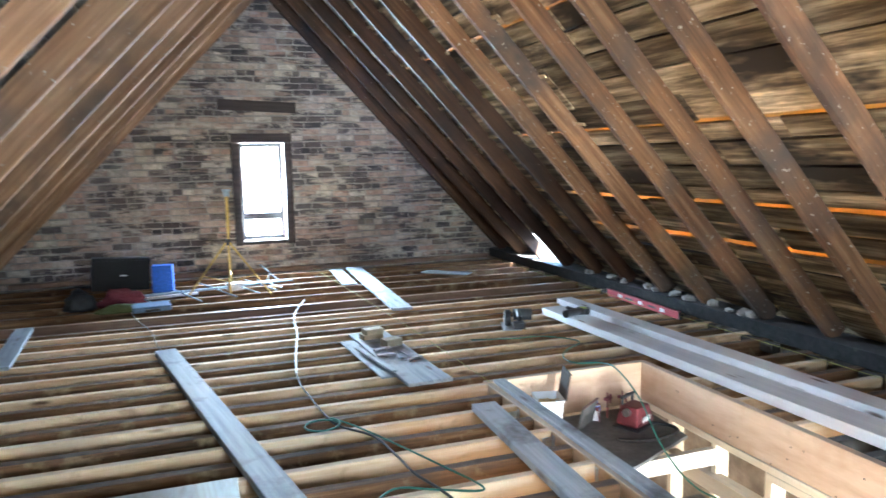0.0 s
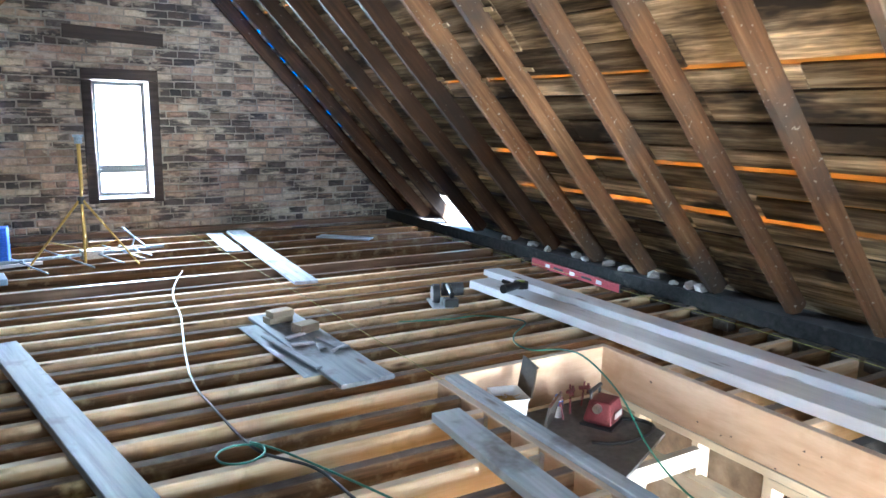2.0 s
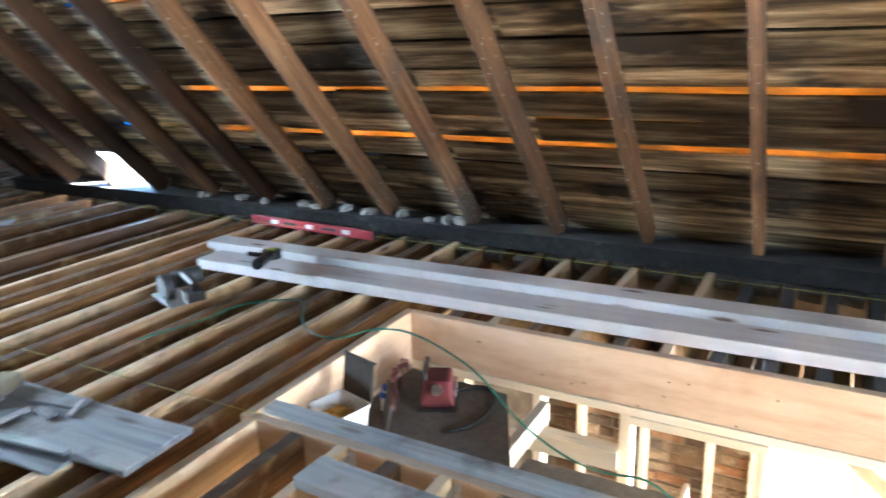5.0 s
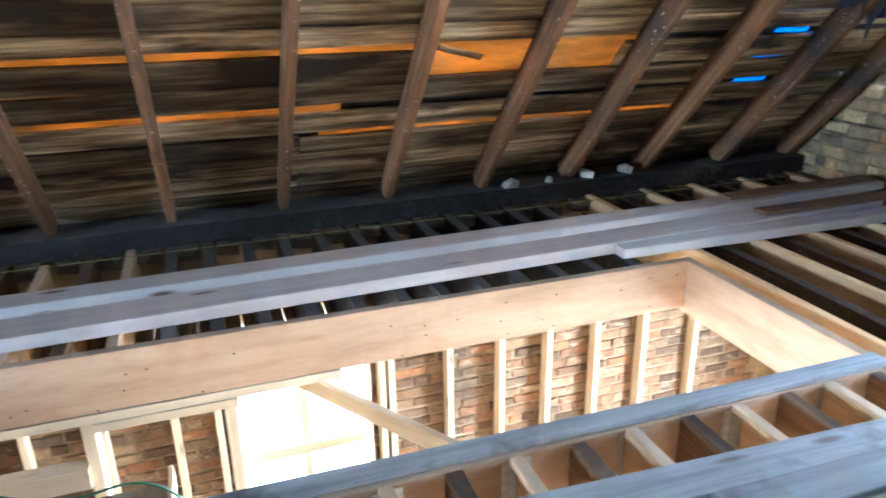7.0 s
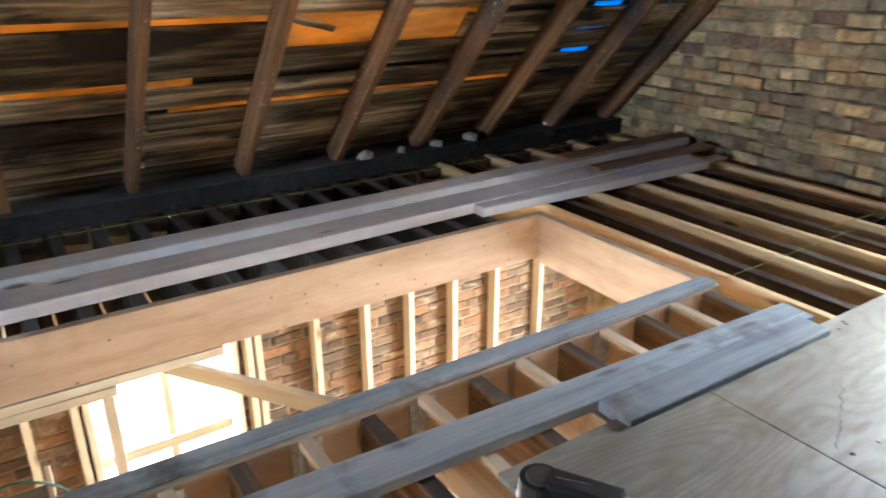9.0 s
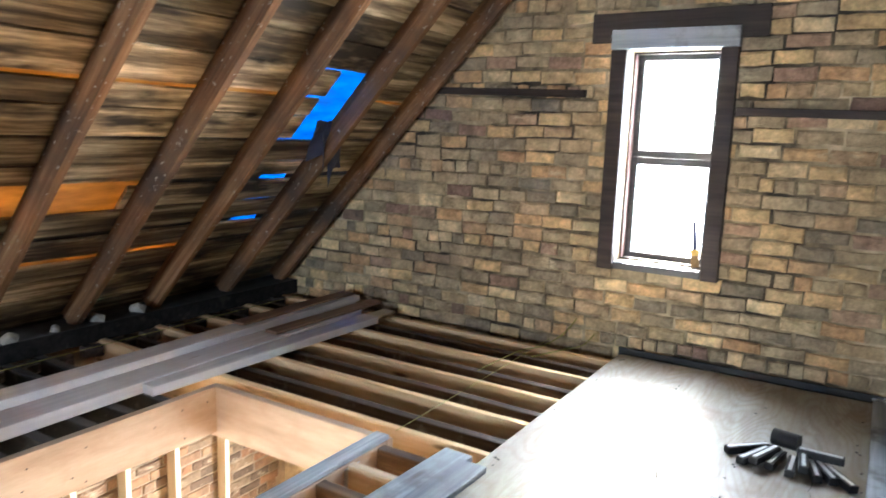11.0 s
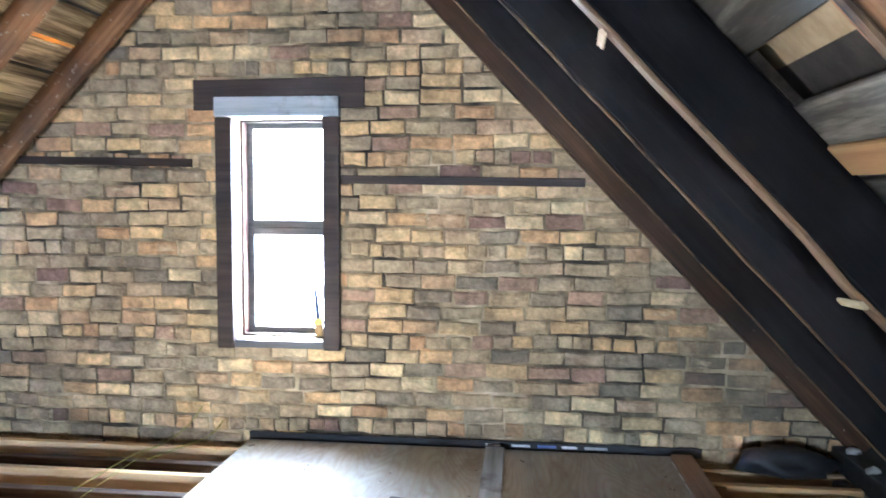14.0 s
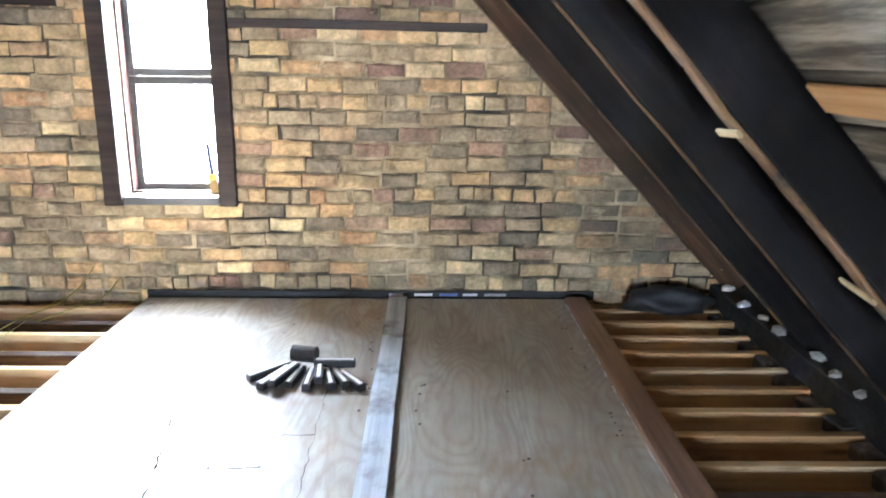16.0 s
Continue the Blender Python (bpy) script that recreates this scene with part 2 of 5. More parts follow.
rafter_wood = wood("rafter_wood", [(0.3, (0.12, 0.060, 0.030)), (0.55, (0.27, 0.142, 0.070)), (0.75, (0.42, 0.25, 0.135))], gloss=0.12, rough=0.85, stain=((0.09, 0.068, 0.054), 0.46, 0.66, 1.3), dust=((0.5, 0.44, 0.36), 0.66, 0.72), relief=0.3)
tan_strip = wood("tan_lath", [(0.3, (0.065, 0.038, 0.022)), (0.7, (0.21, 0.13, 0.070))], gloss=0.1, relief=0.4, stain=((0.03, 0.022, 0.018), 0.52, 0.62, 6.0))
# Near-black: soot, and the shade on the rafters' north faces put into the colour.
char_shade_wood = wood("charred_shaded_wood", [(0.3, (0.006, 0.006, 0.007)), (0.6, (0.012, 0.011, 0.011)), (0.8, (0.03, 0.022, 0.018))], rough=0.95, spread=(0.7, 1.2), relief=0.5)
stub_wood = wood("pale_lath", [(0.3, (0.40, 0.30, 0.17)), (0.7, (0.58, 0.46, 0.28))], relief=0.3)
# Rafter wood lightened: the light on the south faces is put into the colour.
lit_rafter_wood = wood("lit_rafter_wood", [(0.3, (0.19, 0.10, 0.052)), (0.55, (0.38, 0.215, 0.115)), (0.75, (0.54, 0.35, 0.20))], gloss=0.12, rough=0.85, stain=((0.16, 0.11, 0.075), 0.50, 0.68, 1.3), dust=((0.5, 0.44, 0.36), 0.68, 0.74), relief=0.3)
dark_rafter_wood = wood("dark_rafter_wood", gloss=0.12, stops=[(0.3, (0.030, 0.017, 0.011)), (0.55, (0.075, 0.038, 0.020)), (0.75, (0.15, 0.08, 0.040))], stain=((0.02, 0.016, 0.014), 0.45, 0.7, 1.0), dust=((0.4, 0.34, 0.26), 0.72, 0.77), relief=0.35)
ROOF_STOPS = [(0.34, (0.065, 0.048, 0.033)), (0.45, (0.19, 0.140, 0.086)), (0.54, (0.39, 0.300, 0.185)), (0.65, (0.76, 0.63, 0.42))]
roof_wood = wood("roof_board", ROOF_STOPS, grain=(1.1, 16, 16), spread=(0.5, 1.55), gloss=0.15, stain=((0.052, 0.042, 0.034), 0.51, 0.62, (4.0, 1.1, 4.0)), relief=0.8)
# Darker, greyer copy of the roof boards: the west slope's shade put into colour.
shaded_roof_wood = wood("shaded_roof_board", [(0.36, (0.035, 0.033, 0.028)), (0.50, (0.10, 0.092, 0.077)), (0.64, (0.34, 0.315, 0.26))], grain=(1.5, 13, 13), spread=(0.6, 1.4), relief=0.8)
dark_wood = wood("dark_brown_wood", [(0.3, (0.022, 0.015, 0.012)), (0.7, (0.075, 0.05, 0.04))], rough=0.55, relief=0.3)
red_brown = wood("red_brown_wood", [(0.3, (0.07, 0.035, 0.028)), (0.7, (0.16, 0.085, 0.07))], rough=0.6, relief=0.2)
sash_paint = wood("sash_paint", [(0.3, (0.05, 0.05, 0.052)), (0.7, (0.10, 0.10, 0.10))], rough=0.5, relief=0.1)
sill_paint = wood("sill_paint", [(0.3, (0.10, 0.10, 0.105)), (0.7, (0.18, 0.18, 0.18))], rough=0.5, relief=0.1)
char_shade_wood.node_tree.nodes["Principled BSDF"].inputs["Specular IOR Level"].default_value = 0.12
orange_wood = wood("orange_old_wood", [(0.3, (0.50, 0.28, 0.12)), (0.55, (0.70, 0.43, 0.20)), (0.75, (0.80, 0.57, 0.30))], stain=((0.28, 0.16, 0.08), 0.60, 0.78, 3.0), knots=0.6, relief=0.3)
soot_wood = wood("sooty_wood", [(0.3, (0.009, 0.009, 0.010)), (0.7, (0.03, 0.029, 0.029))], rough=0.95, stain=((0.06, 0.055, 0.05), 0.60, 0.7, 9.0), relief=0.9, top=((0.16, 0.165, 0.175), 0.55))
lath_wood = wood("lath_wood", [(0.3, (0.13, 0.085, 0.046)), (0.7, (0.36, 0.245, 0.13))], relief=0.5)
lvl_wood = wood("engineered_lumber", [(0.3, (0.40, 0.265, 0.165)), (0.5, (0.53, 0.37, 0.25)), (0.7, (0.62, 0.46, 0.33))], grain=(1.6, 9, 9), spread=(0.95, 1.05), stain=((0.44, 0.28, 0.17), 0.55, 0.85, 5.0), relief=0.06, top=((0.42, 0.38, 0.34), 0.6))
ply_wood = wood("plywood", [(0.30, (0.265, 0.235, 0.195)), (0.45, (0.365, 0.34, 0.30)), (0.5, (0.31, 0.285, 0.245)), (0.56, (0.385, 0.365, 0.33)), (0.7, (0.45, 0.43, 0.395))], grain=(0.9, 4.5, 4.5), gloss=0.22, rough=0.5, spread=(0.92, 1.06), stain=((0.22, 0.15, 0.09), 0.54, 0.75, 1.6), knots=0.3, relief=0.05, rings=0.28)
felt = rough_mat("roofing_felt", [(0.3, (0.02, 0.018, 0.016)), (0.7, (0.06, 0.05, 0.042))], 14.0, 0.9, 0.3)
shingle = thin("cedar_shingle", (0.55, 0.33, 0.12), (0.94, 0.51, 0.12), 0.14)
tarp = thin("blue_tarp", (0.02, 0.25, 0.75), (0.035, 0.48, 0.98), 0.22)
deck_grey = rough_mat("grey_board", [(0.3, (0.095, 0.088, 0.082)), (0.7, (0.165, 0.155, 0.148))], 25.0, 0.7, 0.1, 2.0)
stone = rough_mat("pale_stone", [(0.3, (0.30, 0.29, 0.27)), (0.7, (0.62, 0.60, 0.56))], 18.0, 0.9, 0.5)
steel = plain("galvanised_steel", (0.55, 0.56, 0.57), 0.35, 1.0)
black_plastic = plain("black_plastic", (0.02, 0.02, 0.022), 0.4)
matte_black = plain("matte_black_plastic", (0.009, 0.009, 0.010), 0.8)
dark_grey = plain("dark_grey_plastic", (0.06, 0.065, 0.07), 0.45)
red_plastic = plain("red_plastic", (0.15, 0.028, 0.035), 0.45)
blue_plastic = plain("blue_plastic", (0.03, 0.14, 0.62), 0.4)
white_plastic = plain("white_plastic", (0.74, 0.75, 0.76), 0.35, wear=0.06)
brown_card = plain("brown_plastic", (0.042, 0.030, 0.021), 0.85)
yellow_metal = plain("yellow_metal", (0.55, 0.38, 0.10), 0.4, 0.3)
antenna_metal = plain("weathered_aluminium", (0.34, 0.43, 0.52), 0.45, 0.6)
green_rubber = plain("green_rubber", (0.02, 0.13, 0.09), 0.5)
black_rubber = plain("black_rubber", (0.015, 0.016, 0.018), 0.55)
white_cord = plain("white_cord", (0.62, 0.66, 0.70), 0.5)
yellow_cord = plain("yellow_cord", (0.34, 0.32, 0.07), 0.6)
brass = plain("brass_screw", (0.55, 0.33, 0.08), 0.35, 0.9)
cloth_red = rough_mat("dark_red_cloth", [(0.3, (0.12, 0.02, 0.03)), (0.7, (0.24, 0.05, 0.07))], 70.0, 0.95, 0.5)
white_wall = rough_mat("white_painted_brick", [(0.3, (0.70, 0.69, 0.66)), (0.7, (0.82, 0.81, 0.78))], 9.0, 0.8, 0.3)
ground_mat = rough_mat("pale_concrete", [(0.3, (0.34, 0.33, 0.31)), (0.7, (0.48, 0.47, 0.44))], 0.7, 0.9, 0.2)
floor_wood = wood("lower_floor_wood", [(0.3, (0.30, 0.20, 0.11)), (0.7, (0.48, 0.34, 0.20))], rough=0.5, relief=0.1)
glass, gnt, gb = shader("window_glass", 0.02)
gb.inputs["Transmission Weight"].default_value = 1.0
gb.inputs["IOR"].default_value = 1.05

# ---- building helpers ----
rng = random.Random(7)


def mesh_from(name, verts, faces, mat, smooth=False):
    me = bpy.data.meshes.new(name)
    me.from_pydata([tuple(v) for v in verts], [], faces)
    me.materials.append(mat)
    if smooth:
        me.polygons.foreach_set("use_smooth", [True] * len(me.polygons))
    me.update()
    return me


def part(name, bm, mat, parent, label=""):
    """Links a bmesh as one mesh object under a thing or a part."""
    bmesh.ops.recalc_face_normals(bm, faces=bm.faces)
    me = bpy.data.meshes.new(name)
    bm.to_mesh(me)
    bm.free()
    me.materials.append(mat)
    ob = new(name, me)
    if parent is not None:
        ob.parent = parent
    if label:
        ob["label"] = label
    return ob


def thing(name, label, category, group="", kind="", at=None):
    ob = new(name)
    ob.empty_display_size = 0.1
    if at is not None:
        ob.matrix_basis = at
    return tagged(ob, label, category, group, kind)


def box(bm, x0, x1, y0, y1, z0, z1, bev=0.0):
    r = bmesh.ops.create_cube(bm, size=1.0, matrix=Matrix.Translation(((x0 + x1) / 2, (y0 + y1) / 2, (z0 + z1) / 2)) @ Matrix.Diagonal((x1 - x0, y1 - y0, z1 - z0, 1)))
    if bev:
        es = list({e for v in r["verts"] for e in v.link_edges})
        bmesh.ops.bevel(bm, geom=es, offset=bev, segments=2, affect="EDGES", profile=0.6)
    return bm


def boxed(*args, bev=0.0):
    return box(bmesh.new(), *args, bev=bev)


def tube(bm, p0, p1, r0, r1=None, seg=10):
    p0, p1 = Vector(p0), Vector(p1)
    d = p1 - p0
    m = Matrix.Translation((p0 + p1) / 2) @ d.to_track_quat("Z", "Y").to_matrix().to_4x4()
    bmesh.ops.create_cone(bm, cap_ends=True, segments=seg, radius1=r0, radius2=r0 if r1 is None else r1, depth=d.length, matrix=m)
    return bm


def prism(bm, pts, y0, y1):
    """A polygon in the x-z plane, thickened from y0 to y1."""
    a = [bm.verts.new((x, y0, z)) for x, z in pts]
    b = [bm.verts.new((x, y1, z)) for x, z in pts]
    bm.faces.new(a)
    bm.faces.new(b[::-1])
    for i in range(len(pts)):
        j = (i + 1) % len(pts)
        bm.faces.new((a[i], a[j], b[j], b[i]))
    return bm


def timber_mesh(name, length, width, height, mat, segs=5, jit=0.002, ch=0.003):
    """A sawn piece along its own x from 0 to length, chamfered, never quite straight; its top at z = 0."""
    w, h = width / 2, height
    ring = [(-w + ch, -h), (w - ch, -h), (w, -h + ch), (w, -ch), (w - ch, 0), (-w + ch, 0), (-w, -ch), (-w, -h + ch)]
    verts, faces = [], []
    for i in range(segs + 1):
        dy, dz = rng.uniform(-jit, jit), rng.uniform(-jit, jit) * 0.5
        k = 1 + rng.uniform(-jit, jit) * 4
        verts += [(length * i / segs, y * k + dy, z + dz) for y, z in ring]
    for i in range(segs):
        for j in range(8):
            a, b = i * 8 + j, i * 8 + (j + 1) % 8
            faces.append((a, b, b + 8, a + 8))
    faces.append(tuple(range(7, -1, -1)))
    faces.append(tuple(segs * 8 + j for j in range(8)))
    return mesh_from(name, verts, faces, mat)


def span(p0, p1, up=(0, 0, 1)):
    """The pose whose x runs from p0 to p1 and whose z lies nearest to up."""
    p0, p1 = Vector(p0), Vector(p1)
    x = (p1 - p0).normalized()
    y = Vector(up).cross(x).normalized()
    z = x.cross(y)
    m = Matrix((x, y, z)).transposed().to_4x4()
    m.translation = p0
    return m


def timber(name, p0, p1, width, height, mat, up=(0, 0, 1), parent=None, label="", category="", group="", kind="", segs=5, jit=0.002):
    me = timber_mesh(name, (Vector(p1) - Vector(p0)).length, width, height, mat, segs, jit)
    ob = new(name, me)
    ob.matrix_basis = span(p0, p1, up)
    if parent is not None:
        ob.parent = parent
    return tagged(ob, label, category, group, kind)


def cord(name, pts, radius, mat, label, category, parent=None):
    """A round cord through the points, smoothed."""
    ps = [Vector(p) for p in pts]
    fine = []
    for i in range(len(ps) - 1):
        a, b, c, d = ps[max(i - 1, 0)], ps[i], ps[i + 1], ps[min(i + 2, len(ps) - 1)]
        for k in range(6):
            t = k / 6
            fine.append(0.5 * ((2 * b) + (c - a) * t + (2 * a - 5 * b + 4 * c - d) * t * t + (3 * b - a - 3 * c + d) * t ** 3))
    fine.append(ps[-1])
    verts, faces, n = [], [], 6
    for i, p in enumerate(fine):
        d = (fine[min(i + 1, len(fine) - 1)] - fine[max(i - 1, 0)]).normalized()
        u = d.orthogonal().normalized() if abs(d.z) > 0.98 else d.cross(Vector((0, 0, 1))).normalized()
        w = d.cross(u)
        verts += [p + radius * (math.cos(2 * math.pi * k / n) * u + math.sin(2 * math.pi * k / n) * w) for k in range(n)]
    for i in range(len(fine) - 1):
        for k in range(n):
            a, b = i * n + k, i * n + (k + 1) % n
            faces.append((a, b, b + n, a + n))
    faces += [tuple(range(n))[::-1], tuple(len(verts) - n + k for k in range(n))]
    ob = new(name, mesh_from(name, verts, faces, mat, True))
    if parent is not None:
        ob.parent = parent
        return ob
    return tagged(ob, label, category)


# ---- plan ----
NORTH, SOUTH = 9.08, -1.50            # inner faces of the gables
RIDGE_X, RIDGE_Z = 1.20, 3.22         # where the undersides of the rafters meet
EAST_X, WEST_X, FOOT_Z = 4.13, -1.75, 0.10
JOIST_H = 0.235
OPEN_W, OPEN_E, OPEN_S, OPEN_N = 1.88, 2.90, 0.325, 4.00
LOW_Z = -2.95
WALL = 0.32


def slope(side):
    """The way down the roof, its outward normal and its length, for the east (1) or the west (-1)."""
    foot = Vector((EAST_X if side > 0 else WEST_X, 0, FOOT_Z))
    d = foot - Vector((RIDGE_X, 0, RIDGE_Z))
    length = d.length
    d.normalize()
    n = Vector((-d.z * side, 0, d.x * side))
    return d, n, length


def roof_point(side, s, y, out):
    d, n, _ = slope(side)
    return Vector((RIDGE_X, y, RIDGE_Z)) + d * s + n * out


def roof_z(x, out=0.0):
    """Height of the roof plane at x, out metres outside the rafters' undersides."""
    side = 1 if x > RIDGE_X else -1
    d, n, _ = slope(side)
    p = Vector((RIDGE_X, 0, RIDGE_Z)) + n * out
    return p.z + d.z * (x - p.x) / d.x


# ---- gables, walls, floors ----


def gable(name, y0, y1, hole, low_hole, mat, label):
    """A brick gable wall with one attic window and one window below it."""
    (a, b, c, d), out = hole, 0.135
    xl, xr = -2.10, 4.52
    bm = bmesh.new()
    top = roof_z(RIDGE_X - 1e-6, out)
    prism(bm, [(xl, -0.3), (a, -0.3), (a, roof_z(a, out)), (xl, max(roof_z(xl, out), -0.28))], y0, y1)
    prism(bm, [(b, -0.3), (xr, -0.3), (xr, max(roof_z(xr, out), -0.28)), (b, roof_z(b, out))], y0, y1)
    prism(bm, [(a, -0.3), (b, -0.3), (b, c), (a, c)], y0, y1)
    prism(bm, [(a, d), (b, d), (b, roof_z(b, out)), (RIDGE_X, top), (a, roof_z(a, out))], y0, y1)
    if low_hole:
        e, f, g, h = low_hole
        box(bm, xl, e, y0, y1, LOW_Z, -0.3)
        box(bm, f, xr, y0, y1, LOW_Z, -0.3)
        box(bm, e, f, y0, y1, LOW_Z, g)
        box(bm, e, f, y0, y1, h, -0.3)
    else:
        box(bm, xl, xr, y0, y1, LOW_Z, -0.3)
    return tagged(part(name, bm, mat, None), label, "wall", kind="structure")


S_HOLE = (0.99, 1.50, 0.57, 1.80)
N_HOLE = (0.88, 1.39, 0.36, 1.52)
JOINT = 0.010
wall_south = gable("wall_south", SOUTH - WALL, SOUTH - JOINT, S_HOLE, (1.95, 2.95, -2.2, -0.5), mortar_s, "sooty tan brick gable wall with a tall window")
wall_north = gable("wall_north", NORTH + JOINT, NORTH + WALL, N_HOLE, None, mortar_n, "mottled red and grey brick gable wall with a narrow window")

E_IN = 4.20
bm = bmesh.new()
box(bm, E_IN + JOINT, E_IN + WALL, SOUTH - 0.005, 1.66, LOW_Z, -0.02)
box(bm, E_IN + JOINT, E_IN + WALL, 2.46, NORTH + 0.005, LOW_Z, -0.02)
box(bm, E_IN + JOINT, E_IN + WALL, 1.66, 2.46, LOW_Z, -2.10)
box(bm, E_IN + JOINT, E_IN + WALL, 1.66, 2.46, -0.5, -0.02)
wall_east = tagged(part("wall_east", bm, mortar_l, None), "bare red brick side wall below the eaves", "wall", kind="structure")
wall_west = tagged(part("wall_west", boxed(-2.10, -1.82, SOUTH - 0.005, NORTH + 0.005, LOW_Z, -0.02), plaster, None), "plain side wall below the eaves", "wall", kind="structure")
tagged(part("floor", boxed(-2.1, 4.52, SOUTH - WALL, NORTH + WALL, LOW_Z - 0.2, LOW_Z + 0.004), floor_wood, None), "worn wooden floor of the storey below", "floor", kind="structure")
ground = tagged(part("ground", boxed(-400, 400, -400, 400, -6.3, -6.0), ground_mat, None), "pale concrete ground outside", "ground", kind="structure")
tagged(part("neighbour_wall", boxed(7.2, 7.5, -5, 10, -5.99, 1.0), white_wall, None), "white painted brick wall of the house next door", "wall", kind="structure")

# eaves plates, black with soot
for side, x0, x1 in (("east", 4.06, 4.40), ("west", -2.0, -1.70)):
    tagged(part("eaves_plate", boxed(x0, x1, SOUTH + 0.002, NORTH - 0.002, -0.015, 0.095, bev=0.008), soot_wood, None), "soot-black timber plate on the side wall under the rafters", "wall plate", kind="structure")

# lath ceiling of the storey below, left in place away from the opening
bm = bmesh.new()
for x0, x1, y0, y1 in ((WEST_X - 0.05, 4.15, 4.15, NORTH), (WEST_X - 0.05, 1.25, SOUTH, 4.15), (1.25, 4.15, SOUTH, 0.2), (3.30, 4.15, 0.2, 4.15)):
    y = y0
    while y < y1 - 0.03:
        box(bm, x0, x1, y + 0.002, min(y + 0.19, y1), -JOIST_H - 0.022, -JOIST_H - 0.004 - rng.uniform(0, 0.003))
        y += 0.196
tagged(part("ceiling", bm, lath_wood, None), "dark boarded ceiling of the storey below, between the joists", "ceiling", kind="structure")

# ---- joists ----
JOIST_STEP, JOIST_0 = 0.190, 2.65
JOIST_LABELS = {True: "pale new pine floor joist beside an old one", False: "dark brown old rough-sawn floor joist"}


def joist(x0, x1, y, fresh, sooty=False):
    z = -0.004 + rng.uniform(-0.006, 0.004) - (0.0 if fresh else 0.006)
    return timber("floor_joist", (x0, y, z), (x1, y + rng.uniform(-0.006, 0.006), z), 0.040 if fresh else 0.052, JOIST_H - 0.012, new_pine if fresh else soot_wood if sooty else old_wood,
                  label=JOIST_LABELS[fresh], category="joist", group="new floor joists" if fresh else "old floor joists", segs=8, jit=0.0015 if fresh else 0.004)


k = math.ceil((SOUTH + 0.06 - JOIST_0) / JOIST_STEP)
while JOIST_0 + k * JOIST_STEP < NORTH - 0.05:
    y, fresh = JOIST_0 + k * JOIST_STEP, k % 2 == 1
    if y > 6.6 and fresh:
        k += 1
        continue
    if OPEN_S + 0.05 < y < OPEN_N - 0.05:
        joist(WEST_X + 0.05, OPEN_W - 0.002 - 0.045, y, fresh)
        joist(OPEN_E + 0.044, 3.98 if fresh and y > 3 else 4.12, y, fresh and y > 2.7, y < 2.9)
    elif abs(y - OPEN_S) > 0.05 and abs(y - OPEN_N) > 0.05:
        # southern joists take brighter woods, standing in for light on their north faces
        if y < 1.2:
            ob = joist(WEST_X + 0.05, 0.598, y, True)
            ob.data.materials[0] = lit_pine
            if not fresh:
                ob.data.materials[0] = orange_wood
                tagged(ob, "old floor joist coloured orange-brown as if lit, beside a paler one", "joist", "old floor joists")
            ob = joist(0.602, 4.10, y, fresh)
            ob.data.materials[0] = lit_pine if fresh else dark_joist
            if not fresh:
                ob.location.z -= 0.012
        else:
            joist(WEST_X + 0.05, 4.10, y, fresh)
    else:
        joist(WEST_X + 0.05, OPEN_W - 0.05, y, fresh)
    k += 1

# the framed opening: doubled headers and trimmers of engineered lumber
timber("opening_header", (OPEN_E + 0.021, OPEN_S, 0.0), (OPEN_E + 0.021, OPEN_N, 0.0), 0.042, 0.243, lvl_wood, label="smooth pale engineered-lumber header beam of the opening", category="beam", group="opening beams", jit=0.0006)
for yc in (OPEN_N + 0.022, OPEN_S - 0.022):
    timber("opening_trimmer", (OPEN_W - 0.045, yc, -0.002), (OPEN_E + 0.042, yc, -0.002), 0.042, 0.265, lvl_wood, label="smooth pale engineered-lumber beam closing the opening's end", category="beam", group="opening beams", jit=0.0006)
timber("edge_beam", (OPEN_W - 0.022, OPEN_S + 0.001, -0.006), (OPEN_W - 0.022, OPEN_N - 0.001, -0.006), 0.042, 0.24, lvl_wood, label="pale edge beam carrying the cut joists", category="beam", group="opening beams", jit=0.0006)

nail_mesh = bpy.data.meshes.new("nail")
nb = tube(bmesh.new(), (0, 0, 0), (-0.002, 0, 0), 0.004, seg=7)
nb.to_mesh(nail_mesh)
nb.free()
nail_mesh.materials.append(black_rubber)
main_header = next(o for o in bpy.data.objects if o.name == "opening_header")
for i in range(26):
    ob = new("nail", nail_mesh)
    ob.parent = main_header
    ob.matrix_parent_inverse = main_header.matrix_basis.inverted()
    ob.location = (OPEN_E - 0.001, rng.uniform(OPEN_S + 0.05, OPEN_N - 0.05), rng.uniform(-0.24, -0.03))

# joist hangers on the edge beam
k = -11
while JOIST_0 + k * JOIST_STEP < OPEN_N - 0.1:
    y = JOIST_0 + k * JOIST_STEP
    if k % 2 == 1:
        bm = bmesh.new()
        for sy in (-1, 1):
            box(bm, -0.055, -0.001, sy * 0.0225 - 0.001, sy * 0.0225 + 0.001, -0.19, -0.03)
            box(bm, -0.0035, -0.0005, sy * 0.034 - 0.012, sy * 0.034 + 0.012, -0.19, -0.02)
        box(bm, -0.055, -0.001, -0.0225, 0.0225, -0.252, -0.25)
        ob = part("joist_hanger", bm, steel, None)
        ob.location = (OPEN_W - 0.044, y, 0)
        tagged(ob, "galvanised steel joist hanger on the edge beam", "hanger", "joist hangers")
    k += 1

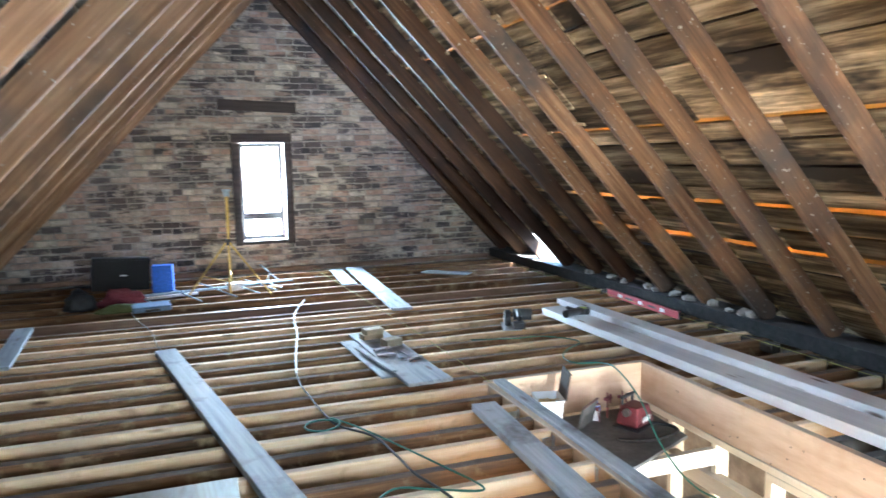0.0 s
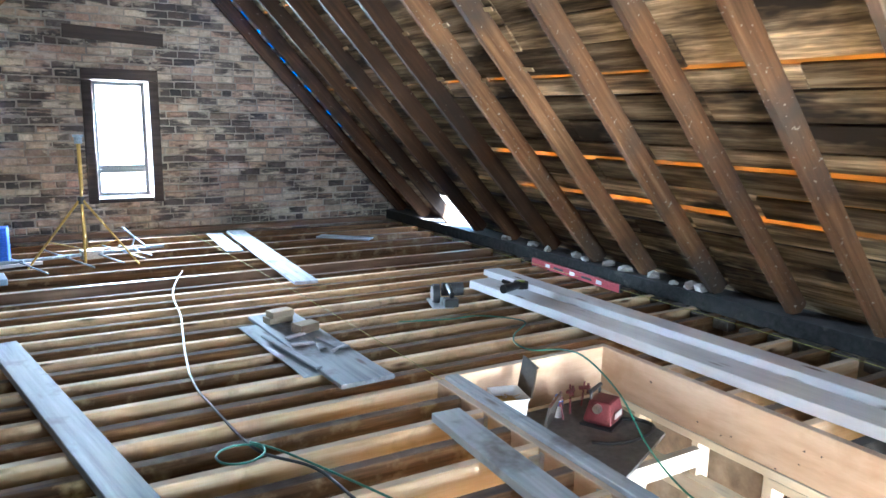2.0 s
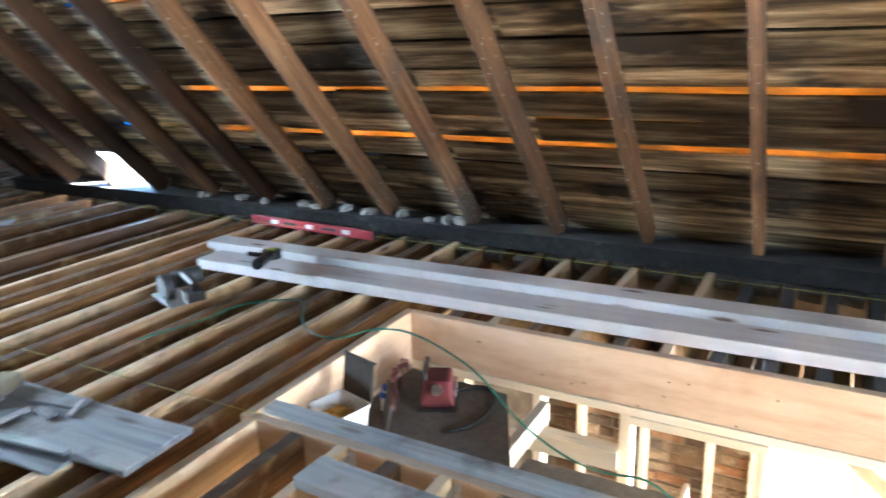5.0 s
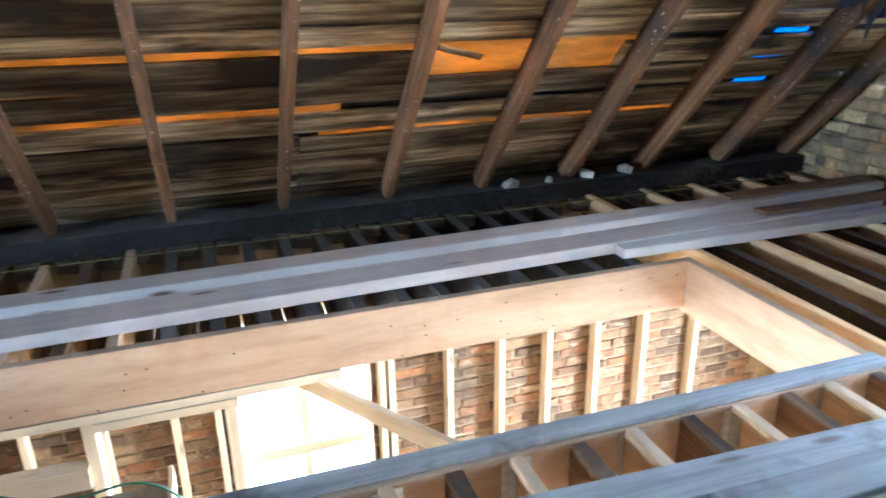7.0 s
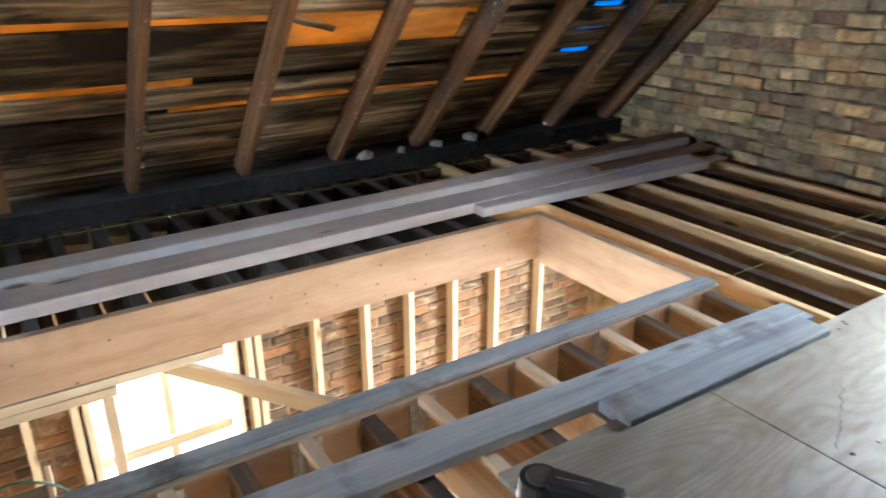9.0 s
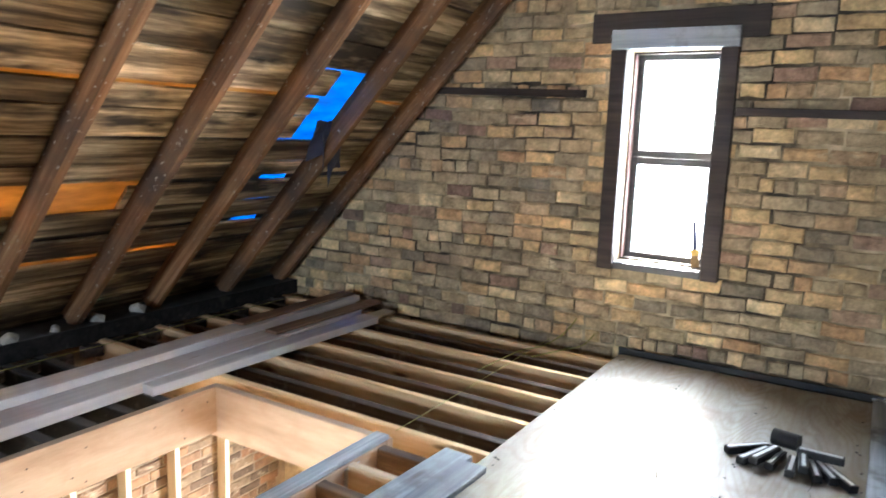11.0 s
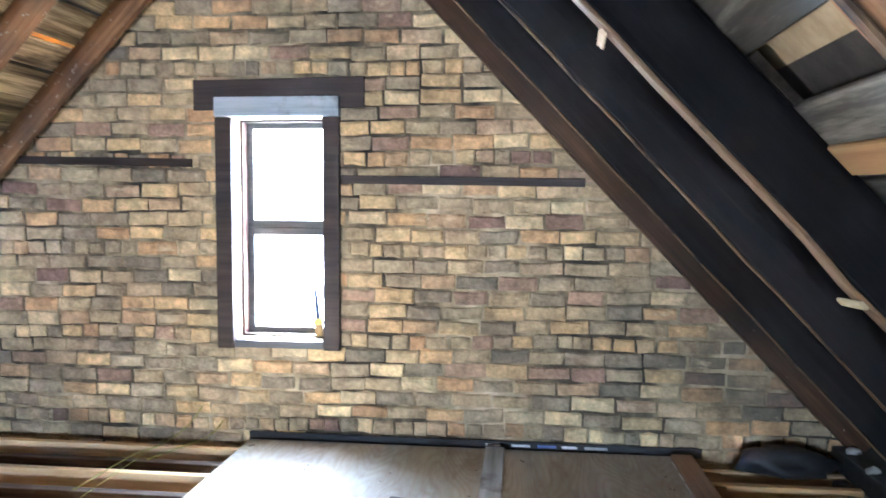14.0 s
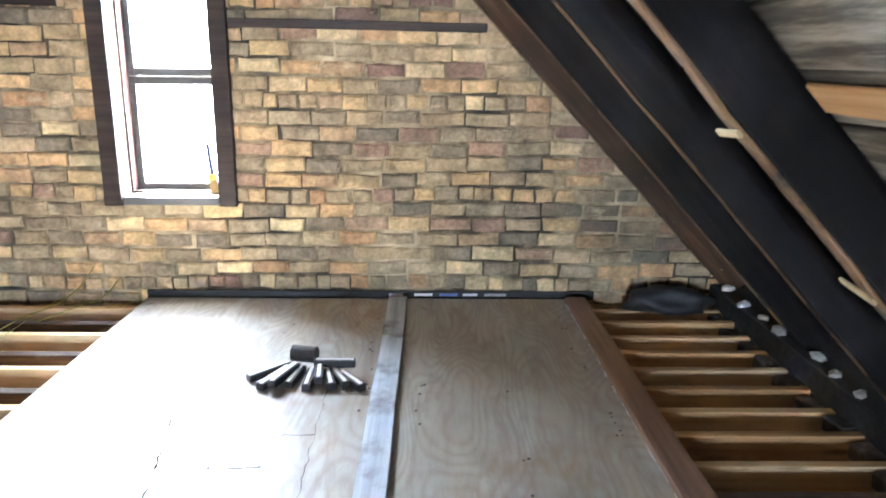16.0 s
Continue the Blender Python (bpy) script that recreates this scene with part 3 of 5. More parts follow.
# ---- rafters ----
RAFTER_Y = [-1.43, -0.85, -0.25, 0.295, 0.86, 1.45, 2.04, 2.64, 3.19, 3.745, 4.285, 4.91, 5.46, 6.03, 6.61, 7.18, 7.76, 8.34, 8.93]
WEST_Y = [-1.46, -0.56, 0.22, 0.865, 1.585] + [2.44 + 0.8 * i for i in range(8)] + [NORTH - 0.04]
for side in (1, -1):
    d, n, length = slope(side)
    for y in RAFTER_Y if side > 0 else WEST_Y:
        yy = y + rng.uniform(-0.006, 0.006)
        timber("rafter", roof_point(side, -0.02 + 0.02, yy, 0.138), roof_point(side, length + 0.06, yy + rng.uniform(-0.015, 0.015), 0.138), 0.046 if side > 0 else 0.056, 0.138, (rafter_wood if y < 5.8 else dark_rafter_wood) if side > 0 else dark_rafter_wood if y < -1 else lit_rafter_wood if y > 1.5 else char_shade_wood, up=n,
               label=("red-brown rough-sawn rafter speckled with dust" if y < 5.8 else "dark brown rough-sawn rafter near the brick gable") if side > 0 else "dark brown rough-sawn rafter against the gable" if y < -1 else "red-brown rough-sawn rafter of the west slope, lightened as if lit" if y > 1.5 else "rough-sawn rafter under the roof boards, soot and shade in its black colour", category="rafter", group="rafters", segs=8, jit=0.004)
        if side < 0 and y < 1.7:
            broad = 0.046 if 0.5 < y < 1.0 else 0.020
            timber("furring_strip", roof_point(side, 0.10, yy + 0.008, -0.002), roof_point(side, length - 0.15, yy + 0.008, -0.002), broad, 0.010 if broad > 0.04 else 0.007, tan_strip, up=n,
                   label="thin tan strip of old lath nailed under a rafter", category="lath", group="lath strips", segs=30, jit=0.007 if broad > 0.04 else 0.004)
            for q in range(5 if 0.5 < y < 1.0 else 1):
                ss = 0.9 + 0.62 * q + rng.uniform(-0.2, 0.2)
                timber("lath_stub", roof_point(side, ss, yy - 0.075, -0.013), roof_point(side, ss + rng.uniform(-0.02, 0.02), yy + 0.02 + rng.uniform(0, 0.02), -0.013), 0.020, 0.009, stub_wood, up=n,
                       label="broken stub of pale lath under a rafter", category="lath", group="lath stubs", segs=1, jit=0.003)

# ---- roof boards and what lies outside them ----
HOLE_E = [(2.40, 2.42, -0.94, -0.62), (2.62, 2.74, -1.00, -0.60)]   # s from, s to, y from, y to: torn open, tarp outside
HOLE_ORANGE = [(3.27, 3.40, 0.34, 1.33)]
HOLE_NE = [(4.02, 4.75, 7.30, 7.93)]


def rest(spans, cuts):
    """What is left of stretches once others are cut from them."""
    for c0, c1 in cuts:
        out = []
        for a, b in spans:
            if c1 <= a or c0 >= b:
                out.append((a, b))
            else:
                out += [(a, c0)] if c0 - a > 0.05 else []
                out += [(c1, b)] if b - c1 > 0.05 else []
        spans = out
    return spans


board_meshes = {}


def board_mesh(length, width, mat=None):
    mat = mat or roof_wood
    key = (max(round(length * 4) / 4, 0.25), round(width, 2), rng.randrange(3), mat.name)
    if key not in board_meshes:
        board_meshes[key] = timber_mesh("board", key[0], key[1], 0.019, mat, 6, 0.004)
    return board_meshes[key], key[0]


for side, nm in ((1, "east"), (-1, "west")):
    d, n, length = slope(side)
    roof = thing("roof_" + nm, "weathered dark roof boarding with gaps between the boards", "roof", kind="structure")
    s, row = 0.02, 0
    while s < length + 0.42:
        width = rng.choice((0.13, 0.145, 0.16, 0.18))
        gap = rng.choice((0.004, 0.005, 0.007, 0.010, 0.016))
        for wide, g in ((1.55, 0.026), (2.52, 0.030), (3.055, 0.014), (3.195, 0.052), (3.580, 0.056), (3.785, 0.048)):
            ahead = wide - s
            if side > 0 and 0.05 < ahead < 0.27:
                width, gap = round(ahead, 2), g
                break
            if side > 0 and 0.27 <= ahead < 0.40:
                width = round(ahead / 2, 2)
                break
        cuts = [(h[2], h[3]) for h in HOLE_E + HOLE_ORANGE + HOLE_NE if side > 0 and s + width > h[0] and s < h[1]]
        if side < 0 and (2.28 < s < 2.36 or 2.72 < s < 2.80 or 1.5 < s < 1.57):
            cuts.append((0.90, 1.60))
        if side > 0 and s < 3.15:
            cuts.append((8.40, NORTH))
            ob = new("board", board_mesh(0.62, 0.12)[0])
            ob.matrix_basis = span(roof_point(side, s + 0.06, 8.403, 0.164), roof_point(side, s + 0.06, NORTH - 0.01, 0.164), n)
            ob.scale = (0.66 / ob.data.vertices[-1].co.x, 1, 1)
            ob.parent = roof
        y, spans = SOUTH + 0.004, []
        while y < NORTH - 0.01:
            e = min(y + rng.choice((2.3, 2.875, 3.45)), NORTH - 0.004)
            e = NORTH - 0.004 if NORTH - e < 0.6 else e
            spans.append((y + 0.002, e - 0.002))
            y = e
        for a, b in rest(spans, cuts):
            me, ln = board_mesh(b - a, width, roof_wood if side > 0 else shaded_roof_wood)
            ob = new("board", me)
            ob.matrix_basis = span(roof_point(side, s + width / 2, a, 0.162 + rng.uniform(-0.007, 0.005)), roof_point(side, s + width / 2 + rng.uniform(-0.005, 0.005), b, 0.162 + rng.uniform(-0.007, 0.005)), n)
            ob.scale = ((b - a) / ln, 1, 1)
            ob.parent = roof
        s += width + gap
        row += 1
    # shingles outside the boards, with holes
    felt_bm, cedar_bm = bmesh.new(), bmesh.new()
    strips = [(1.52, 1.62), (2.48, 2.58), (3.17, 3.46), (3.56, 3.74), (3.76, 3.93)] if side > 0 else [(1.44, 1.60), (2.24, 2.40), (2.66, 2.84)]
    cuts_s = sorted({-0.2, 2.20, 3.15, 4.06, 4.95} | {q for st in strips for q in st})
    for s0, s1 in zip(cuts_s, cuts_s[1:]):
        mid = (s0 + s1) / 2
        cuts = []
        if side > 0:
            cuts += [(7.28, 7.95)] if mid > 4.05 else []
            cuts += [(-1.05, -0.50)] if 2.20 < mid < 3.3 else [(-0.86, -0.62)] if 3.3 < mid < 3.75 else []
            cuts += [(6.22, 6.42)] if 2.20 < mid < 2.60 else [(6.94, 7.06)] if 3.56 < mid < 3.74 else []
            cuts += [(8.5, 9.06)] if mid < 3.15 else []
        cedar = any(q0 < mid < q1 for q0, q1 in strips)
        lo, hi = next(((y0, y1) for q0, q1, y0, y1 in ((3.17, 3.46, 0.25, 7.0), (3.56, 3.74, 1.75, 7.0), (3.76, 3.93, -0.35, 1.85)) if q0 < mid < q1), (SOUTH, NORTH)) if side > 0 else (0.8, 1.7)
        pieces = [(p, q, cedar and lo <= (p + q) / 2 <= hi) for p, q in ((SOUTH - 0.3, lo), (lo, hi), (hi, NORTH + 0.3))]
        for a, b, glow in [(u, v, g) for p, q, g in pieces for u, v in rest([(p, q)], cuts)]:
            bm = cedar_bm if glow else felt_bm
            p = [roof_point(side, t, y, o) for o in (0.185, 0.193) for t, y in ((s0, a), (s1, a), (s1, b), (s0, b))]
            vs = [bm.verts.new(q) for q in p]
            for f in ((0, 1, 2, 3), (7, 6, 5, 4), (0, 4, 5, 1), (1, 5, 6, 2), (2, 6, 7, 3), (3, 7, 4, 0)):
                bm.faces.new([vs[i] for i in f])
    part("roofing_felt", felt_bm, felt, roof, "dark roofing felt outside the boards")
    part("shingles", cedar_bm, shingle if side > 0 else stub_wood, roof, "thin orange cedar shingles showing through the gaps")
    if side > 0:
        for s0, s1, a, b in ((-0.22, 3.3, 8.42, 9.2), (2.1, 3.9, -1.2, -0.4), (2.1, 3.9, 6.0, 7.2)):
            bm = bmesh.new()
            p = [roof_point(side, t, y, o) for o in (0.205, 0.207) for t, y in ((s0, a), (s1, a), (s1, b), (s0, b))]
            vs = [bm.verts.new(q) for q in p]
            for f in ((0, 1, 2, 3), (7, 6, 5, 4), (0, 4, 5, 1), (1, 5, 6, 2), (2, 6, 7, 3), (3, 7, 4, 0)):
                bm.faces.new([vs[i] for i in f])
            tagged(part("tarpaulin", bm, tarp, None), "bright blue plastic tarpaulin over a gap in the roof", "tarpaulin", "roof tarpaulins")

# ---- windows ----


def window(name, hole, y_in, out, label, rail, casing, head_grey):
    """A sash window set back in its wall. out: +1 when outdoors lies towards +y."""
    a, b, c, d = hole
    w = thing(name, label, "window", kind="structure")
    yi, yo = y_in - out * 0.012, y_in + out * 0.10
    f = 0.095

    def bar(nm, x0, x1, z0, z1, ya, yb, mat=dark_wood, bev=0.006, lab=""):
        return part(nm, boxed(x0, x1, min(ya, yb), max(ya, yb), z0, z1, bev=bev), mat, w, lab)
    bar("casing", a - f, a - 0.002, c - 0.05, d, yi - out * 0.02, yo)
    bar("casing", b + 0.002, b + f, c - 0.05, d, yi - out * 0.02, yo)
    for x0, x1, z0, z1 in ((a + 0.001, a + 0.012, c - 0.002, d), (b - 0.012, b - 0.001, c - 0.002, d), (a + 0.012, b - 0.012, d - 0.012, d - 0.001), (a + 0.012, b - 0.012, c - 0.001, c + 0.010)):
        bar("jamb_lining", x0, x1, z0, z1, yo + out * 0.002, y_in + out * 0.30, red_brown if z1 - z0 > 0.5 else dark_wood, 0.0)
    bar("head", a - f, b + f, d + 0.002, d + 0.11, yi - out * 0.03, yo, grey_plank if head_grey else dark_wood)
    bar("sill", a + 0.001, b - 0.001, c - 0.045, c - 0.002, yi - out * 0.012, yo + out * 0.12, sill_paint if head_grey else dark_wood)
    ys = y_in + out * 0.17
    t = 0.048
    for z0, z1 in ((c, rail), (rail + 0.001, d)):
        sash_bm = bmesh.new()
        for x0, x1, q0, q1 in ((a + 0.013, a + t, z0, z1), (b - t, b - 0.013, z0, z1), (a + t, b - t, z0, z0 + t * 0.9), (a + t, b - t, z1 - t * 0.9, z1)):
            box(sash_bm, x0, x1, min(ys, ys + out * 0.035), max(ys, ys + out * 0.035), q0, q1, bev=0.003)
        sash = part("sash", sash_bm, sash_paint, w)
        g = part("pane", boxed(a + t, b - t, min(ys + out * 0.016, ys + out * 0.019), max(ys + out * 0.016, ys + out * 0.019), z0 + t * 0.9, z1 - t * 0.9), glass, sash)
        g.visible_shadow = False
    return w


window("window_1", S_HOLE, SOUTH, -1, "tall double-hung window in a dark brown frame, glaring white", 1.19, 0.1, True)
window("window_2", N_HOLE, NORTH, 1, "narrow double-hung window in a dark frame, glaring white", 0.64, 0.1, False)
timber("lintel", (0.76, SOUTH - 0.032, 2.015), (1.72, SOUTH - 0.032, 2.005), 0.10, 0.165, dark_wood, label="dark timber lintel set in the brickwork", category="lintel", kind="structure")
timber("lintel", (0.66, NORTH + 0.025, 2.03), (1.56, NORTH + 0.025, 1.99), 0.08, 0.125, dark_wood, label="dark timber lintel high in the brickwork", category="lintel", kind="structure")
timber("trim", (-0.42, SOUTH + 0.0, 1.47), (0.885, SOUTH + 0.0, 1.485), 0.05, 0.045, dark_wood, label="dark timber strip let into the brickwork", category="trim", kind="structure")
timber("trim", (1.74, SOUTH + 0.0, 1.575), (2.86, SOUTH + 0.0, 1.595), 0.05, 0.045, dark_wood, label="dark timber strip let into the brickwork", category="trim", kind="structure")

# ---- storey below, seen through the opening ----
STUD_X = 4.11
for y in (-0.8, -0.36, 0.02, 0.39, 0.735, 1.10, 2.78, 3.16, 3.55):
    timber("wall_stud", (STUD_X, y, LOW_Z + 0.02), (STUD_X, y, -0.26), 0.04, 0.09, stud_pine, up=(-1, 0, 0), label="pale pine stud against the brick wall", category="stud", group="wall studs", segs=2)
for y in (1.49, 1.55, 1.645, 2.48, 2.54):
    timber("window_stud", (STUD_X - 0.002, y, LOW_Z + 0.02), (STUD_X - 0.002, y, -0.26), 0.04, 0.12, stud_pine, up=(-1, 0, 0), label="doubled pine stud beside the lower window", category="stud", group="wall studs", segs=2)
HX = OPEN_E + 0.045
timber("top_plate", (HX, 2.0, -0.246), (HX, OPEN_N, -0.246), 0.09, 0.04, stud_pine, label="pine top plate under the header", category="plate", kind="structure")
timber("top_plate", (HX, 2.42, -0.288), (HX, 2.95, -0.288), 0.09, 0.04, stud_pine, label="pine door head under the top plate", category="plate", kind="structure")
for y in (2.45, 2.98, 3.38, 3.76):
    timber("partition_stud", (HX, y, LOW_Z + 0.02), (HX, y, -0.287), 0.04 if y != 2.98 else 0.05, 0.09, stud_pine, up=(-1, 0, 0), label="pale pine partition stud under the header", category="stud", group="partition studs", segs=2)
for y in (2.03,):
    timber("window_frame_stud", (4.29, y, -2.08), (4.29, y, -0.51), 0.05, 0.09, aged_pine, up=(-1, 0, 0), label="pine mullion standing in the lower window", category="stud", segs=2)
timber("window_frame_rail", (4.30, 1.67, -1.52), (4.30, 2.45, -1.52), 0.08, 0.07, aged_pine, label="pine rail across the lower window", category="rail", segs=2)
timber("diagonal_brace", (4.05, 2.33, -0.665), (2.50, 1.533, -0.505), 0.04, 0.085, stud_pine, up=(0, 0, 1), label="pale pine plank bracing the frame at a slant", category="brace", segs=3)
timber("partition_rail", (HX, 3.0, -0.48), (HX, OPEN_N, -0.48), 0.085, 0.09, stud_pine, label="pine rail between partition studs", category="rail", segs=2)

timber("window_header", (4.06, 1.47, -0.262), (4.06, 2.56, -0.262), 0.09, 0.235, lvl_wood, label="pale engineered-lumber beam over the lower window", category="beam", segs=3, jit=0.001)

# working platform hung in the opening
platform = thing("work_platform", "dusty grey board platform inside the opening", "platform")
bm = bmesh.new()
prism(bm, [(0, 0), (1.0, 0), (0.96, 0.52), (0.45, 0.76), (0, 0.76)], 0, 0.018)
ob = part("deck", bm, deck_grey, platform)
ob.matrix_basis = pose(OPEN_W + 0.004, OPEN_N - 0.002, -0.30, 90, 0, 0)
part("bearer", boxed(OPEN_W + 0.01, OPEN_E - 0.01, 3.30, 3.34, -0.39, -0.301), stud_pine, platform)
part("bearer", boxed(OPEN_W + 0.01, OPEN_E - 0.01, 3.90, 3.94, -0.39, -0.301), stud_pine, platform)
lower_deck = thing("lower_deck", "dusty grey board lying lower in the opening", "board")
part("deck", boxed(2.20, 2.88, 2.72, 3.40, -0.62, -0.60), deck_grey, lower_deck)
timber("rim", (2.20, 2.705, -0.52), (2.88, 2.705, -0.52), 0.02, 0.10, lvl_wood, parent=lower_deck, label="pale plywood rim", segs=2)

# ---- plywood sheets and loose planks ----


def sheet(x0, x1, y0, y1, z, label, turn=0.0):
    ob = part("plywood_sheet", boxed(-(y1 - y0) / 2, (y1 - y0) / 2, -(x1 - x0) / 2, (x1 - x0) / 2, 0, 0.018, bev=0.002), ply_wood, None)
    ob.matrix_basis = pose((x0 + x1) / 2, (y0 + y1) / 2, z, 0, 0, 90 + turn)
    return tagged(ob, label, "plywood", "plywood sheets")


PLY = "pale plywood sheet nailed over the joists, stained brown"
sheet(0.02, 1.40, -1.44, 0.996, 0.002, PLY)
sheet(0.42, 1.40, 1.0, 1.75, 0.002, "pale plywood piece lying on the joists")
sheet(-0.95, 0.016, -1.44, 0.996, 0.002, PLY)
sheet(-0.83, 0.39, 1.0, 3.20, 0.002, PLY)


def plank(p0, p1, width, height, mat, label, group="loose planks"):
    return timber("plank", p0, p1, width, height, mat, label=label, category="plank", group=group, segs=6, jit=0.002)


plank((0.035, -1.40, 0.045), (0.04, 0.98, 0.045), 0.10, 0.024, grey_plank, "worn narrow board lying over the plywood seam")
plank((-0.93, -1.40, 0.045), (-0.94, 1.6, 0.045), 0.11, 0.024, brown_plank, "brown board along the edge of the plywood")
plank((1.868, 0.31, 0.020), (1.905, 3.97, 0.020), 0.070, 0.022, grey_plank, "blue-grey weathered board lying along the opening's edge")
plank((1.49, 0.31, 0.040), (1.645, 3.58, 0.040), 0.130, 0.038, grey_plank, "grey weathered plank lying across the joists beside the opening")
plank((1.395, 0.37, 0.044), (1.41, 1.33, 0.044), 0.125, 0.040, grey_plank, "short grey plank end lying across the joists")
plank((0.60, 2.65, 0.040), (0.065, 5.40, 0.040), 0.135, 0.038, grey_plank, "long grey plank lying across the joists")
plank((1.525, 4.08, 0.026), (1.465, 5.37, 0.026), 0.275, 0.022, grey_plank, "wide grey board carrying offcuts")
plank((1.36, 4.30, 0.012), (1.30, 5.22, 0.012), 0.14, 0.010, grey_plank, "thin grey board under a wider one")
plank((1.955, 6.10, 0.030), (2.09, 8.62, 0.030), 0.175, 0.026, grey_plank, "long pale grey board by the north gable")
plank((1.825, 7.58, 0.012), (1.88, 8.62, 0.012), 0.15, 0.012, grey_plank, "short grey board beside a longer one")
plank((-0.93, 5.40, 0.030), (-1.0, 6.60, 0.030), 0.13, 0.026, grey_plank, "pale grey plank near the west eaves")
STACK = "stack of planks over the joists"
plank((3.235, -1.15, 0.060), (3.06, 5.47, 0.060), 0.185, 0.058, white_plank, "long thick pale grey plank beside the opening", STACK)
plank((3.43, -1.36, 0.044), (3.27, 5.58, 0.044), 0.145, 0.040, white_plank, "long pale grey plank under another", STACK)
plank((3.425, -1.40, 0.090), (3.265, 5.62, 0.090), 0.145, 0.044, white_plank, "long pale grey plank with knots lying on another", STACK)
plank((3.032, -1.12, 0.052), (3.075, 0.60, 0.052), 0.125, 0.048, white_plank, "short pale plank end at the front of the stack", STACK)
plank((3.44, -1.38, 0.106), (3.43, -0.30, 0.106), 0.11, 0.014, brown_plank, "thin brown board on top of the stack near the south gable", STACK)
plank((3.19, -1.38, 0.084), (3.20, -0.35, 0.084), 0.10, 0.020, brown_plank, "thin brown board lying on a pale plank", STACK)
plank((3.085, -1.40, 0.022), (3.09, -1.14, 0.022), 0.10, 0.020, stud_pine, "pale pine block under the end of the stack", STACK)

# ---- things by the north gable ----


def tripod():
    t = thing("tripod", "thin brass-yellow tripod stand on the joists", "tripod", at=pose(0.62, 7.60, -0.003))
    part("mast", tube(tube(bmesh.new(), (0, 0, 0.0), (0.01, 0, 0.98), 0.011), (0.01, 0, 0.60), (0.01, 0, 0.98), 0.015), yellow_metal, t)
    part("collar", tube(bmesh.new(), (0, 0, 0.49), (0, 0, 0.55), 0.024, seg=14), dark_grey, t)
    part("head", box(tube(bmesh.new(), (0.01, 0, 0.97), (0.01, 0, 1.02), 0.03, seg=14), -0.03, 0.05, -0.012, 0.012, 1.02, 1.04), antenna_metal, t)
    for x, y in ((-0.41, -0.04), (0.38, -0.20), (0.05, 0.42)):
        part("leg", tube(bmesh.new(), (0.02 * x, 0.02 * y, 0.525), (x, y, 0.0), 0.011, 0.008, 8), yellow_metal, t)
        part("brace", tube(bmesh.new(), (0, 0, 0.12), (x * 0.62, y * 0.62, 0.20), 0.005, seg=6), yellow_metal, t)
    return t


def antenna():
    t = thing("television_antenna", "weathered aluminium television antenna lying on the joists", "antenna", at=pose(0.5, 7.68, 0.055, 0, 0, 12))
    part("boom", tube(bmesh.new(), (-0.75, 0, 0), (0.78, 0, 0), 0.014), antenna_metal, t)
    part("mast_clamp", boxed(0.10, 0.26, -0.05, 0.05, -0.04, 0.035, bev=0.006), steel, t)
    for i, (x, l) in enumerate(((-0.72, 0.30), (-0.35, 0.46), (-0.02, 0.44), (0.22, 0.40), (0.42, 0.34), (0.52, 0.26))):
        el = part("element", tube(tube(bmesh.new(), (x - 0.14 * l, l, 0.0), (x + 0.14 * l, -l * 1.2, -0.01), 0.0065, seg=8), (x - 0.02, 0.06, 0), (x + 0.02, -0.06, 0), 0.011, seg=8), antenna_metal, t)
    part("reflector", tube(tube(bmesh.new(), (0.52, 0.25, 0.16), (0.60, -0.12, 0.02), 0.007, seg=8), (0.50, 0.0, 0.0), (0.56, 0.06, 0.10), 0.008, seg=8), antenna_metal, t)
    return t


def monitor():
    t = thing("television", "black flat television leaning on boards near the gable", "television", at=pose(-0.38, 7.72, 0.06, 7, 4, 14))
    part("housing", boxed(-0.27, 0.25, -0.03, 0.03, 0.04, 0.36, bev=0.01), matte_black, t)
    part("screen", boxed(-0.245, 0.225, -0.034, -0.028, 0.07, 0.335, bev=0.001), matte_black, t)
    part("logo", boxed(-0.02, 0.03, -0.0355, -0.034, 0.185, 0.195), white_plastic, t, "small pale badge")
    part("foot", boxed(-0.12, 0.12, -0.08, 0.08, -0.06, 0.05, bev=0.01), matte_black, t)
    return t


tripod()
antenna()
monitor()
crate = thing("storage_box", "bright blue plastic box with ribs down one side", "box", at=pose(0.0, 7.74, 0.035, 0, 0, -6))
part("body", boxed(-0.095, 0.095, -0.07, 0.07, 0, 0.28, bev=0.008), blue_plastic, crate)
for i in range(6):
    part("rib", boxed(0.05, 0.088, -0.076, -0.069, 0.03 + 0.04 * i, 0.05 + 0.04 * i, bev=0.002), blue_plastic, crate)
timber("plank", (-0.55, 7.55, 0.030), (0.30, 7.75, 0.030), 0.14, 0.026, white_plank, label="short pale board under the blue box", category="plank", group="loose planks")


def heap(name, label, category, at, size, mat, seed):
    r = random.Random(seed)
    bm = bmesh.new()
    bmesh.ops.create_icosphere(bm, subdivisions=3, radius=1.0)
    off = Vector((r.uniform(0, 9), r.uniform(0, 9), 0))
    for v in bm.verts:
        n = noise.noise(v.co * 1.7 + off) * 0.35 + noise.noise(v.co * 4 + off) * 0.15
        v.co *= 1 + n
        v.co.z = max(v.co.z, -0.25)
        v.co = Vector((v.co.x * size[0], v.co.y * size[1], (v.co.z + 0.25) * size[2]))
    ob = part(name, bm, mat, None)
    ob.location = at
    ob.data.polygons.foreach_set("use_smooth", [True] * len(ob.data.polygons))
    return tagged(ob, label, category)


